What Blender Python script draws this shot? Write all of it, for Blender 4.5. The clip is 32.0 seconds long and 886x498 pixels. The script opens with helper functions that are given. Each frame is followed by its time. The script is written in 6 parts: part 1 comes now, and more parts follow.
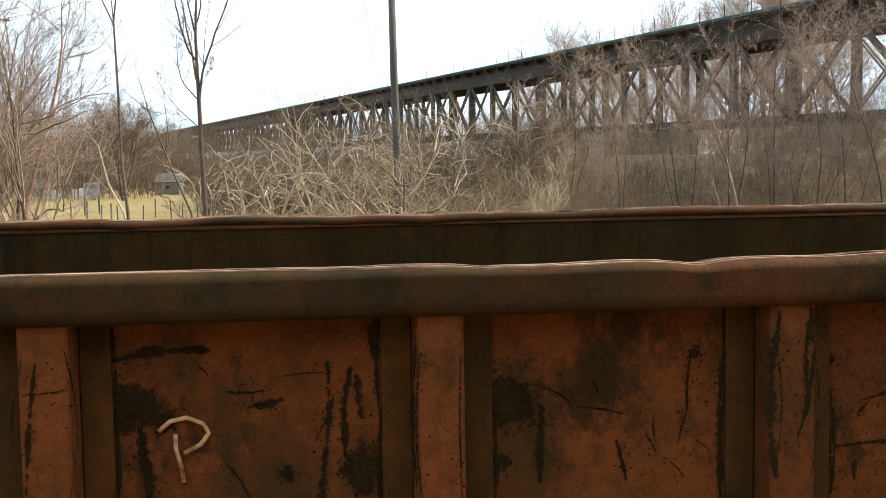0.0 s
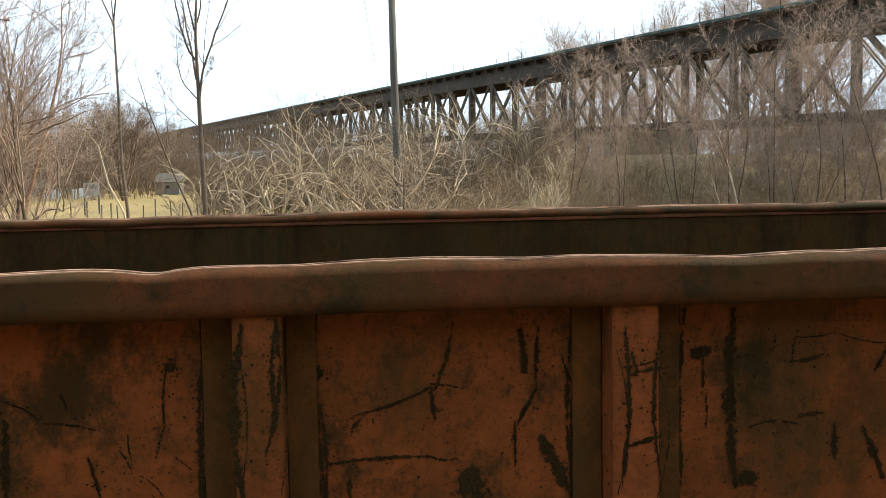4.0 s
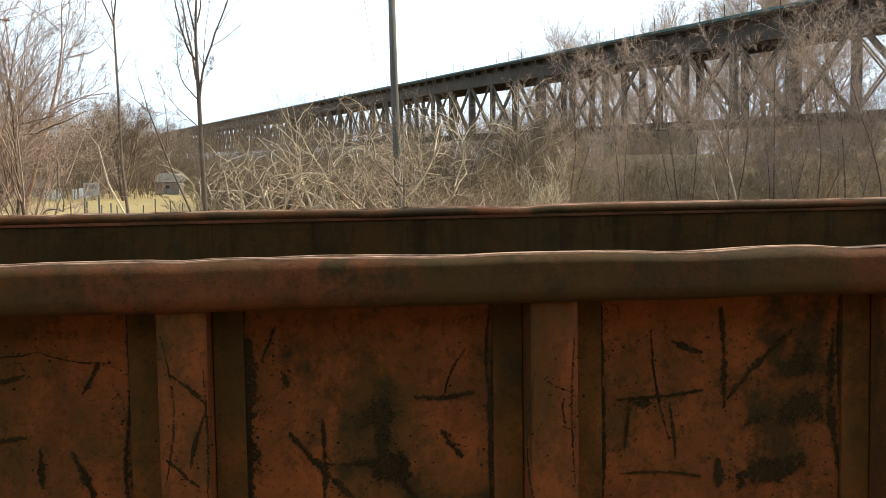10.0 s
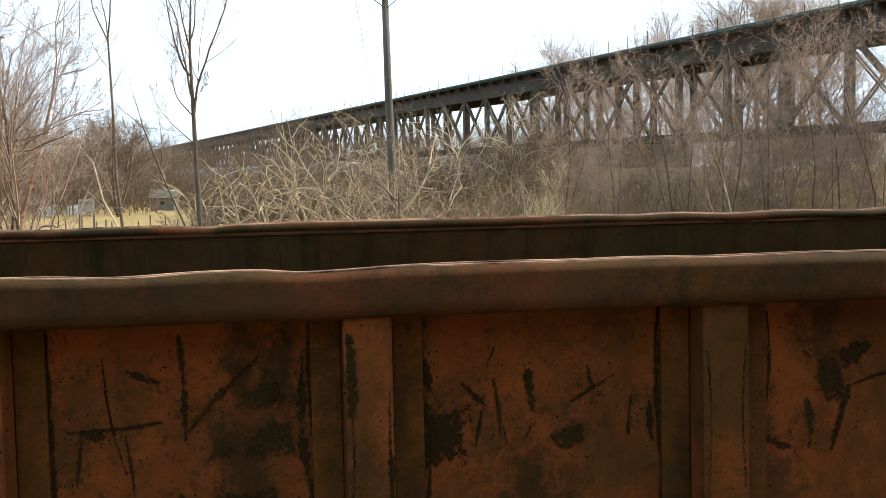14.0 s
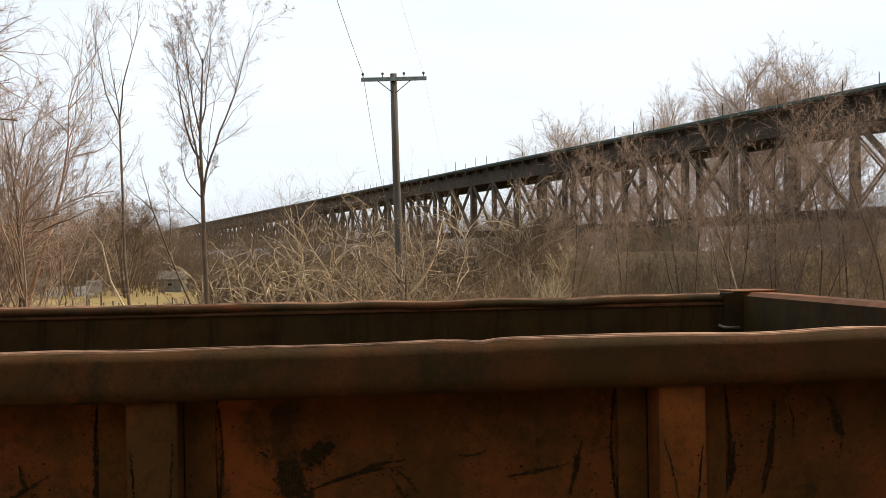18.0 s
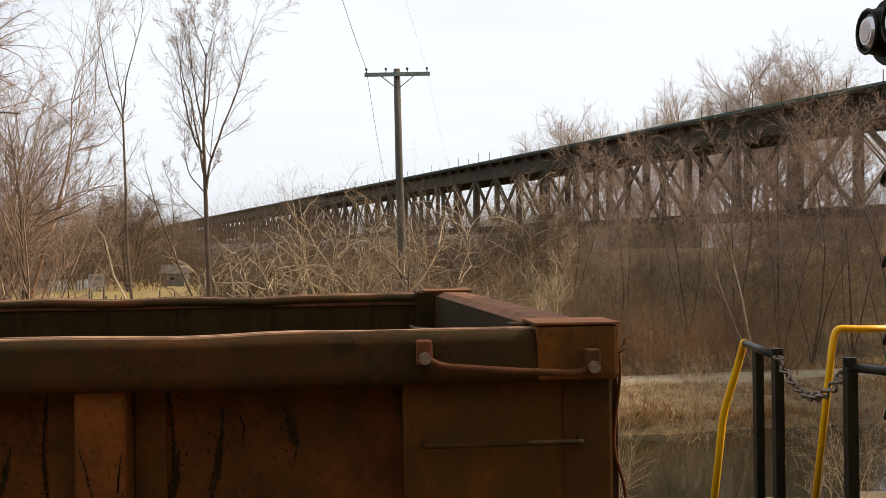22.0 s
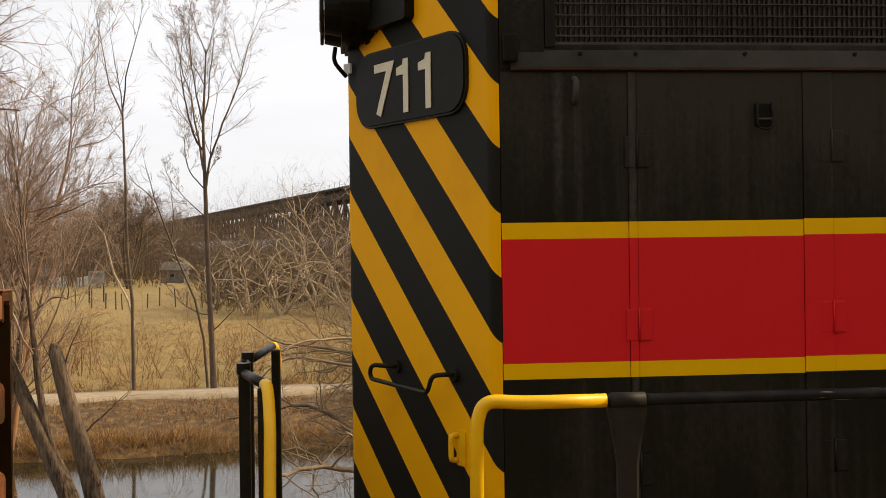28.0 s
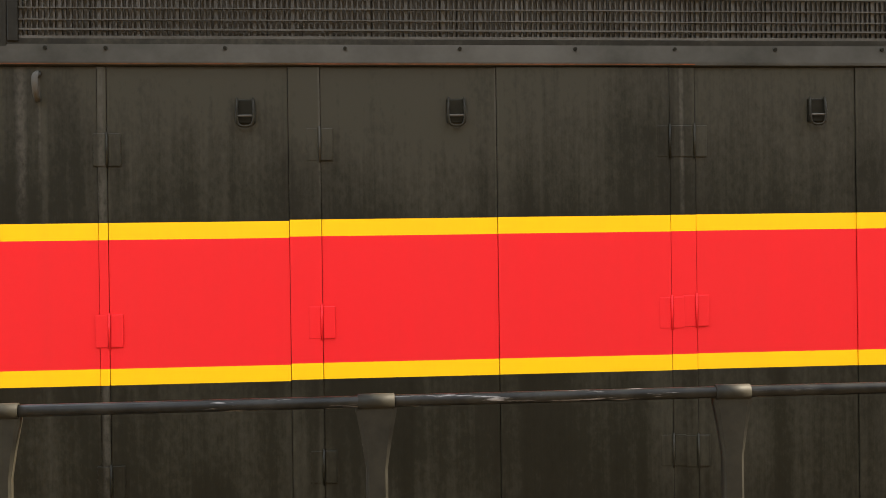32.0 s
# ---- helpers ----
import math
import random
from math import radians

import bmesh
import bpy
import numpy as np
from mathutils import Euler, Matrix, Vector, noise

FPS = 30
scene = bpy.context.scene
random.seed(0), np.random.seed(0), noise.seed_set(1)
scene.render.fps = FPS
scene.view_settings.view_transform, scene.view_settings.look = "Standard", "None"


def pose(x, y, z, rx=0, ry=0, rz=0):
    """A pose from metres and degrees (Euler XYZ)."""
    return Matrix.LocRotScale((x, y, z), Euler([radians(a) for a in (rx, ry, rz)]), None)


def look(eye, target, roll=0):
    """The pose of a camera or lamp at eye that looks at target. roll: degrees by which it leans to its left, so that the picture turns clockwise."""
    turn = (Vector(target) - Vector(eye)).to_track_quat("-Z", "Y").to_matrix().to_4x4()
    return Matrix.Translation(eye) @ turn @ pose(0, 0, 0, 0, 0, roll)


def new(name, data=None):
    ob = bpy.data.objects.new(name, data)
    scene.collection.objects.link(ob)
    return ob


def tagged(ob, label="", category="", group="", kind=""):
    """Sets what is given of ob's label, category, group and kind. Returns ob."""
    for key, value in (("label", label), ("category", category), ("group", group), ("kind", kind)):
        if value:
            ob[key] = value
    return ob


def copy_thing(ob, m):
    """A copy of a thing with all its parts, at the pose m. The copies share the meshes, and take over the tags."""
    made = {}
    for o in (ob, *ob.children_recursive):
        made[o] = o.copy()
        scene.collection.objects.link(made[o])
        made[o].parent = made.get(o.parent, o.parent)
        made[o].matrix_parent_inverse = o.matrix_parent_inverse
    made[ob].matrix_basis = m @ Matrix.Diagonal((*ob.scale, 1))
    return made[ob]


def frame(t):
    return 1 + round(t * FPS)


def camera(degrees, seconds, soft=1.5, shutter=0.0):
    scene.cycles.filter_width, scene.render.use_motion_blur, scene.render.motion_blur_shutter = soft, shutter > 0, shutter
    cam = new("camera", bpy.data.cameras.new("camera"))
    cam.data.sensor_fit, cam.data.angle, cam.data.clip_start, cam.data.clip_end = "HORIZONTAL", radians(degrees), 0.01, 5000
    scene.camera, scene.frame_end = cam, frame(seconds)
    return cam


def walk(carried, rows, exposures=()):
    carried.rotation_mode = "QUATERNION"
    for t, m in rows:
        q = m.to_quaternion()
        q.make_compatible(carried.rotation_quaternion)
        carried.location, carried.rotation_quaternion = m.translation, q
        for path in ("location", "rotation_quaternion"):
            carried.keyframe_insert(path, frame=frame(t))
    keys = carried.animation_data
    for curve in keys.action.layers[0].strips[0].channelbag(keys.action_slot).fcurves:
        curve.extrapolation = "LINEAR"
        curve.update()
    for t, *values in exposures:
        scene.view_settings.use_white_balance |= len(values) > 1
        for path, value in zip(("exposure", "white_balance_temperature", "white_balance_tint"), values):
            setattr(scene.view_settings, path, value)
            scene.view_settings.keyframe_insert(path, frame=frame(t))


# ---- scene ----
# Track: x along the rails, y away from the camera, z up from the rail head.
EYE = 3.1            # the camera's height over the rail head
AXIS = radians(5.73)  # the view axis is turned this far towards +x

cam = camera(40.95, 32.0, soft=0.78)
TILT = [
    (0, -4.427, 0.507, -5.940), (12, -4.427, 0.507, -5.940), (12.5, -4.427, 0.507, -5.940), (13, -4.382, 0.474, -6.027),
    (13.5, -4.120, 0.611, -6.134), (14, -3.748, 0.869, -6.189), (14.5, -3.279, 1.227, -6.180), (15, -2.833, 1.249, -6.184),
    (15.5, -1.692, 0.973, -6.083), (17.5, 0.163, 0.644, -5.880), (18, 0.258, 0.585, -5.845), (18.5, 0.278, 0.558, -5.837),
    (19, 0.378, 0.521, -5.849), (19.5, 0.526, 0.828, -5.897), (20, 0.576, 0.628, -5.854), (20.5, 0.478, 0.392, -5.780),
    (21, 0.265, 0.282, -5.760), (21.5, 0.130, 0.274, -5.742), (22, 0.045, 0.296, -5.723), (22.5, -0.003, 0.289, -5.726),
    (23, -0.036, 0.298, -5.734), (23.5, -0.060, 0.272, -5.729), (24, -0.071, 0.284, -5.728), (24.5, -0.092, 0.288, -5.728),
    (26.5, -0.112, 0.300, -5.729), (27, -0.112, 0.300, -5.729), (32, -0.112, 0.300, -5.729)]
EXPOSURES = [(0, 0.91, 5950, 0), (12.5, 0.91, 5950, 0), (15.5, 0.84, 6200, 3), (17.5, 0.30, 6800, 8), (22, 0.22, 7150, 11), (24.5, 0.15, 7500, 13), (28, 0.19, 7600, 13), (29, 0.66, 7500, 12), (30, 1.28, 7350, 8), (31, 1.68, 6950, 8), (32, 2.04, 6700, 10)]
walk(cam, [(t, pose(0, 0, EYE, 90 + p, r, y)) for t, p, r, y in TILT], EXPOSURES)

# ---- light: a low, veiled winter sun beyond the tracks and a pale sky ----
SUN_EL, SUN_AZ = radians(34), radians(83)   # azimuth from +y towards +x
world = bpy.data.worlds.new("sky")
scene.world = world
world.use_nodes = True
wn = world.node_tree
wn.nodes.clear()
sky = wn.nodes.new("ShaderNodeTexSky")
sky.sky_type, sky.sun_disc = "NISHITA", False
sky.sun_elevation, sky.sun_rotation = SUN_EL, SUN_AZ
sky.air_density, sky.dust_density, sky.ozone_density = 1.0, 2.0, 1.0
cloud_co = wn.nodes.new("ShaderNodeTexCoord")
cloud_map = wn.nodes.new("ShaderNodeMapping")
cloud_map.inputs["Scale"].default_value = (1.0, 1.0, 5.0)
cloud_noise = wn.nodes.new("ShaderNodeTexNoise")
cloud_noise.inputs["Scale"].default_value, cloud_noise.inputs["Detail"].default_value = 2.2, 5
cloud_ramp = wn.nodes.new("ShaderNodeValToRGB")
cloud_ramp.color_ramp.elements[0].position, cloud_ramp.color_ramp.elements[0].color = 0.36, (0.84, 0.84, 0.84, 1)
cloud_ramp.color_ramp.elements[1].position, cloud_ramp.color_ramp.elements[1].color = 0.60, (1, 1, 1, 1)
cloud_mix = wn.nodes.new("ShaderNodeMixRGB")
cloud_mix.inputs["Color2"].default_value = (9.3, 10.3, 11.9, 1)
wbg = wn.nodes.new("ShaderNodeBackground")
wbg.inputs["Strength"].default_value = 0.085
wout = wn.nodes.new("ShaderNodeOutputWorld")
wn.links.new(cloud_co.outputs["Generated"], cloud_map.inputs["Vector"])
wn.links.new(cloud_map.outputs["Vector"], cloud_noise.inputs["Vector"])
wn.links.new(cloud_noise.outputs["Fac"], cloud_ramp.inputs["Fac"])
wn.links.new(cloud_ramp.outputs["Color"], cloud_mix.inputs["Fac"])
wn.links.new(sky.outputs["Color"], cloud_mix.inputs["Color1"])
wn.links.new(cloud_mix.outputs["Color"], wbg.inputs["Color"])
wn.links.new(wbg.outputs["Background"], wout.inputs["Surface"])
sun = new("sun", bpy.data.lights.new("sun", "SUN"))
sun.data.energy, sun.data.angle, sun.data.color = 4.7, radians(5), (1.0, 0.86, 0.66)
sun.matrix_world = look((math.sin(SUN_AZ) * 60, math.cos(SUN_AZ) * 60, 60 * math.tan(SUN_EL)), (0, 0, 0))


# ---- helpers for shapes ----
def spot(a, d, e=None):
    """A place d metres along the view axis, a and e the tangents of its bearing to the right and of its height over the eye."""
    x = d * (a * math.cos(AXIS) + math.sin(AXIS))
    y = d * (math.cos(AXIS) - a * math.sin(AXIS))
    return Vector((x, y, 0 if e is None else EYE + e * d))


def mesh_of(name, verts, faces, smooth=False):
    """A mesh from arrays of corners and of quads."""
    me = bpy.data.meshes.new(name)
    verts, faces = np.asarray(verts, dtype=np.float32), np.asarray(faces, dtype=np.int32)
    k = faces.shape[1]
    me.vertices.add(len(verts))
    me.vertices.foreach_set("co", verts.ravel())
    me.loops.add(faces.size)
    me.loops.foreach_set("vertex_index", faces.ravel())
    me.polygons.add(len(faces))
    me.polygons.foreach_set("loop_start", np.arange(0, faces.size, k, dtype=np.int32))
    if smooth:
        me.polygons.foreach_set("use_smooth", np.ones(len(faces), dtype=bool))
    me.update(calc_edges=True)
    return me


def put(name, me, material, parent=None, label="", at=None):
    ob = new(name, me)
    if material is not None and not me.materials:
        me.materials.append(material)
    if parent is not None:
        ob.parent = parent
    if at is not None:
        ob.matrix_local = at
    if label:
        ob["label"] = label
    return ob


def part(name, bm, material, parent=None, label="", at=None, smooth=False):
    me = bpy.data.meshes.new(name)
    bmesh.ops.recalc_face_normals(bm, faces=bm.faces)
    if smooth:
        for f in bm.faces:
            f.smooth = True
    bm.to_mesh(me)
    bm.free()
    return put(name, me, material, parent, label, at)


def box(bm, x0, x1, y0, y1, z0, z1, bevel=0.0):
    """Adds a box, its edges bevelled."""
    made = bmesh.ops.create_cube(bm, size=1, matrix=Matrix.Translation(((x0 + x1) / 2, (y0 + y1) / 2, (z0 + z1) / 2)) @ Matrix.Diagonal((x1 - x0, y1 - y0, z1 - z0, 1)))
    if bevel:
        vs = set(made["verts"])
        es = [e for e in bm.edges if e.verts[0] in vs and e.verts[1] in vs]
        bmesh.ops.bevel(bm, geom=es, offset=bevel, segments=2, affect="EDGES", profile=0.6)
    return bm


def boxed(x0, x1, y0, y1, z0, z1, bevel=0.0):
    return box(bmesh.new(), x0, x1, y0, y1, z0, z1, bevel)


def tube(points, radius, sides=10, closed_ends=True, bm=None):
    """A bent rod through the points."""
    bm = bm or bmesh.new()
    pts = [Vector(p) for p in points]
    rings, ref = [], None
    for i, p in enumerate(pts):
        d = (pts[min(i + 1, len(pts) - 1)] - pts[max(i - 1, 0)]).normalized()
        if ref is None:
            ref = d.orthogonal().normalized()
        ref = (ref - d * ref.dot(d)).normalized()
        side = d.cross(ref)
        r = radius[i] if isinstance(radius, (list, tuple)) else radius
        rings.append([bm.verts.new(p + (ref * math.cos(a) + side * math.sin(a)) * r) for a in [2 * math.pi * k / sides for k in range(sides)]])
    for a, b in zip(rings, rings[1:]):
        for k in range(sides):
            f = bm.faces.new((a[k], a[(k + 1) % sides], b[(k + 1) % sides], b[k]))
            f.smooth = True
    if closed_ends:
        bm.faces.new(rings[0][::-1])
        bm.faces.new(rings[-1])
    return bm


def rounded(points, r=0.05, n=5):
    """The points of a path, its corners rounded."""
    pts = [Vector(p) for p in points]
    out = [pts[0]]
    for a, b, c in zip(pts, pts[1:], pts[2:]):
        p = b + (a - b).normalized() * min(r, (a - b).length * 0.45)
        q = b + (c - b).normalized() * min(r, (c - b).length * 0.45)
        out += [p.lerp(b, k / n).lerp(b.lerp(q, k / n), k / n) for k in range(n + 1)]
    return out + [pts[-1]]


def disc(bm, centre, axis, r, depth, sides=16, r2=None):
    m = Matrix.Translation(centre) @ Vector(axis).to_track_quat("Z", "Y").to_matrix().to_4x4()
    bmesh.ops.create_cone(bm, cap_ends=True, segments=sides, radius1=r, radius2=r if r2 is None else r2, depth=depth, matrix=m)
    return bm


def prism(plan, z0, z1, bm=None):
    """An upright prism over a plan."""
    bm = bm or bmesh.new()
    lo, hi = [bm.verts.new((x, y, z0)) for x, y in plan], [bm.verts.new((x, y, z1)) for x, y in plan]
    for i in range(len(plan)):
        j = (i + 1) % len(plan)
        bm.faces.new((lo[i], lo[j], hi[j], hi[i]))
    bm.faces.new(lo[::-1])
    bm.faces.new(hi)
    return bm


def extrude_x(profile, xs, shift=None, weights=None):
    """Sweeps a closed (y, z) profile along x; shift(x) gives an offset (dy, dz), which the weights share out over the profile."""
    n, verts = len(profile), []
    weights = weights or [1.0] * n
    for x in xs:
        dy, dz = shift(x) if shift else (0, 0)
        verts += [(x, y + dy * w, z + dz * w) for (y, z), w in zip(profile, weights)]
    bm = bmesh.new()
    vs = [bm.verts.new(v) for v in verts]
    for i in range(len(xs) - 1):
        for k in range(n):
            a, b = i * n + k, i * n + (k + 1) % n
            bm.faces.new((vs[a], vs[b], vs[b + n], vs[a + n]))
    bm.faces.new(vs[:n][::-1])
    bm.faces.new(vs[-n:])
    return bm


# ---- materials ----
def nodes_of(name):
    m = bpy.data.materials.new(name)
    m.use_nodes = True
    return m, m.node_tree, m.node_tree.nodes["Principled BSDF"]


def link(nt, a, b):
    nt.links.new(a, b)


def tex_noise(nt, co, scale, detail=6, rough=0.6, stretch=(1, 1, 1)):
    mp = nt.nodes.new("ShaderNodeMapping")
    mp.inputs["Scale"].default_value = stretch
    n = nt.nodes.new("ShaderNodeTexNoise")
    n.inputs["Scale"].default_value, n.inputs["Detail"].default_value, n.inputs["Roughness"].default_value = scale, detail, rough
    link(nt, co, mp.inputs["Vector"])
    link(nt, mp.outputs["Vector"], n.inputs["Vector"])
    return n.outputs["Fac"]


def ramp(nt, fac, stops):
    r = nt.nodes.new("ShaderNodeValToRGB")
    els = r.color_ramp.elements
    while len(els) < len(stops):
        els.new(0.5)
    for el, (p, c) in zip(els, stops):
        el.position, el.color = p, (*c, 1) if len(c) == 3 else c
    link(nt, fac, r.inputs["Fac"])
    return r.outputs["Color"]


def step(nt, fac, lo, hi):
    return ramp(nt, fac, [(lo, (0, 0, 0)), (hi, (1, 1, 1))])


def mix(nt, fac, a, b, mode="MIX"):
    n = nt.nodes.new("ShaderNodeMixRGB")
    n.blend_type = mode
    for key, v in (("Fac", fac), ("Color1", a), ("Color2", b)):
        if isinstance(v, (int, float)):
            n.inputs[key].default_value = v
        elif isinstance(v, tuple):
            n.inputs[key].default_value = (*v, 1)
        else:
            link(nt, v, n.inputs[key])
    return n.outputs["Color"]


def math_node(nt, op, a, b=0.0, c=0.0):
    n = nt.nodes.new("ShaderNodeMath")
    n.operation = op
    for i, v in enumerate((a, b, c)):
        if isinstance(v, (int, float)):
            n.inputs[i].default_value = v
        else:
            link(nt, v, n.inputs[i])
    return n.outputs["Value"]


def coords(nt, which="Object"):
    return nt.nodes.new("ShaderNodeTexCoord").outputs[which]


def axes(nt, co):
    n = nt.nodes.new("ShaderNodeSeparateXYZ")
    link(nt, co, n.inputs["Vector"])
    return n.outputs["X"], n.outputs["Y"], n.outputs["Z"]


def bump(nt, bsdf, height, strength=0.3, distance=0.01):
    b = nt.nodes.new("ShaderNodeBump")
    b.inputs["Strength"].default_value, b.inputs["Distance"].default_value = strength, distance
    link(nt, height, b.inputs["Height"])
    link(nt, b.outputs["Normal"], bsdf.inputs["Normal"])


def plain(name, a, b, scale=8.0, rough=0.8, metal=0.0, bump_by=0.2, detail=6, stretch=(1, 1, 1), vary=0.0, which="Object", spec=0.3):
    """Two tones mixed by noise at two scales, with a fine relief."""
    m, nt, p = nodes_of(name)
    co = coords(nt, which)
    n1, n2 = tex_noise(nt, co, scale, detail, 0.65, stretch), tex_noise(nt, co, scale * 0.13, 3, 0.5, stretch)
    fac = math_node(nt, "ADD", math_node(nt, "MULTIPLY", n1, 0.6), math_node(nt, "MULTIPLY", n2, 0.4))
    col = ramp(nt, fac, [(0.36, a), (0.64, b)])
    if vary:
        rnd = nt.nodes.new("ShaderNodeObjectInfo").outputs["Random"]
        col = mix(nt, 1.0, col, ramp(nt, rnd, [(0, (1 - vary,) * 3), (1, (1 + vary,) * 3)]), "MULTIPLY")
    link(nt, col, p.inputs["Base Color"])
    p.inputs["Roughness"].default_value, p.inputs["Metallic"].default_value = rough, metal
    p.inputs["Specular IOR Level"].default_value = spec
    if bump_by:
        bump(nt, p, n1, bump_by)
    return m


def twigs(name, a, b, spec=0.5):
    """Bark of bare branches: each branch has its own tone."""
    m, nt, p = nodes_of(name)
    isle = nt.nodes.new("ShaderNodeNewGeometry").outputs["Random Per Island"]
    n = tex_noise(nt, coords(nt), 9, 3, 0.6, (1, 1, 0.25))
    col = mix(nt, 1.0, ramp(nt, isle, [(0, a), (1, b)]), ramp(nt, n, [(0.3, (0.6, 0.6, 0.6)), (0.7, (1.25, 1.2, 1.15))]), "MULTIPLY")
    link(nt, col, p.inputs["Base Color"])
    p.inputs["Roughness"].default_value, p.inputs["Specular IOR Level"].default_value = 0.85, spec
    return m


def rusty_paint(name, paint, paint2, scrapes=0.5, streaks=True, dark=(0.0175, 0.0130, 0.0042), grime=0.0):
    """Worn freight-car paint: faded tones, gritty black scrapes, long scratches, rust runs and dirt."""
    m, nt, p = nodes_of(name)
    own = nt.nodes.new("ShaderNodeVectorMath")
    own.operation = "MULTIPLY_ADD"
    link(nt, nt.nodes.new("ShaderNodeObjectInfo").outputs["Random"], own.inputs[0])
    own.inputs[1].default_value = (31.0, 7.0, 53.0)
    link(nt, coords(nt), own.inputs[2])
    co = own.outputs["Vector"]
    add = lambda a, b: math_node(nt, "ADD", a, b)
    mul = lambda a, b: math_node(nt, "MULTIPLY", a, b)
    big = tex_noise(nt, co, 1.3, 5, 0.6)
    fine = tex_noise(nt, co, 16, 9, 0.72)
    grit = tex_noise(nt, co, 70, 6, 0.75)
    rough_edge = mul(math_node(nt, "SUBTRACT", add(mul(fine, 0.6), mul(grit, 0.4)), 0.5), 0.30)
    col = mix(nt, step(nt, add(add(mul(big, 0.6), mul(tex_noise(nt, co, 5.0, 6, 0.65), 0.4)), mul(rough_edge, 1.2)), 0.42, 0.58), paint, paint2)
    col = mix(nt, mul(step(nt, tex_noise(nt, co, 4.5, 7, 0.7, (1, 1, 0.6)), 0.52, 0.66), 0.6), col, tuple(0.55 * c for c in paint2))
    col = mix(nt, step(nt, grit, 0.56, 0.72), col, tuple(0.45 * c for c in paint2))
    mottle = add(tex_noise(nt, co, 6.5, 8, 0.7), mul(rough_edge, 0.8))
    col = mix(nt, mul(step(nt, mottle, 0.50, 0.62), 0.36), col, (0.034, 0.0215, 0.0060))
    bruise = tex_noise(nt, co, 1.9, 6, 0.62, (1.4, 1, 0.7))
    col = mix(nt, mul(step(nt, add(bruise, mul(rough_edge, 0.5)), 0.47, 0.60), 0.66), col, (0.038, 0.0230, 0.0060))
    # blotches bared to dark primer
    patch = add(tex_noise(nt, co, 2.7, 9, 0.66, (1, 1, 0.75)), rough_edge)
    col = mix(nt, mul(step(nt, patch, 0.525, 0.625), min(0.95, scrapes * 1.4)), col, dark)
    # long scratches, upright, slanting and level
    for seed, stretch, centre, width, where in ((0.0, (2.2, 1, 0.5), 0.50, 0.012, 1.9), (3.7, (0.5, 1, 1.9), 0.47, 0.008, 2.3), (9.1, (1.1, 1, 0.9), 0.53, 0.012, 1.4), (14.3, (1.5, 1, 0.7), 0.49, 0.010, 1.7), (5.2, (3.4, 1, 0.30), 0.46, 0.012, 2.0)) if streaks else ():
        mp = nt.nodes.new("ShaderNodeMapping")
        mp.inputs["Location"].default_value = (seed, 0, seed * 0.7)
        link(nt, co, mp.inputs["Vector"])
        warp = tex_noise(nt, mp.outputs["Vector"], 1.9, 6, 0.50, stretch)
        line = add(math_node(nt, "ABSOLUTE", math_node(nt, "SUBTRACT", warp, centre)), mul(rough_edge, 0.32))
        gate = step(nt, tex_noise(nt, mp.outputs["Vector"], where, 5, 0.6), 0.48, 0.60)
        col = mix(nt, mul(mul(math_node(nt, "SUBTRACT", 1.0, step(nt, line, width * 0.9, width * 1.7)), gate), min(0.97, scrapes * 1.6)), col, dark)
    fleck = add(tex_noise(nt, co, 24, 8, 0.72, (1, 1, 0.8)), mul(math_node(nt, "SUBTRACT", big, 0.5), 0.35))
    col = mix(nt, mul(step(nt, fleck, 0.585, 0.63), min(0.9, scrapes * 0.8)), col, dark)
    if streaks:
        run = add(tex_noise(nt, co, 3.4, 8, 0.66, (2.6, 1, 0.22)), mul(rough_edge, 0.9))
        col = mix(nt, mul(step(nt, run, 0.53, 0.68), 0.60), col, tuple(0.30 * c for c in paint2))
    if grime:
        # the wagon's end turns darker and loses most of its colour, with patches left
        ux, uy, uz = axes(nt, coords(nt))
        reach = step(nt, add(mul(add(ux, 3.7), 0.45), mul(math_node(nt, "SUBTRACT", big, 0.5), 1.2)), 0.35, 0.75)
        left = step(nt, add(tex_noise(nt, co, 2.2, 6, 0.6, (1, 1, 0.8)), mul(rough_edge, 0.6)), 0.50, 0.60)
        col = mix(nt, mul(mul(reach, add(mul(math_node(nt, "SUBTRACT", 1.0, left), 0.5), 0.5)), grime), col, (0.019, 0.0125, 0.0020))
    link(nt, col, p.inputs["Base Color"])
    p.inputs["Roughness"].default_value, p.inputs["Specular IOR Level"].default_value = 0.78, 0.09
    bump(nt, p, add(fine, add(mul(patch, 1.5), mul(grit, 0.5))), 0.55, 0.008)
    return m


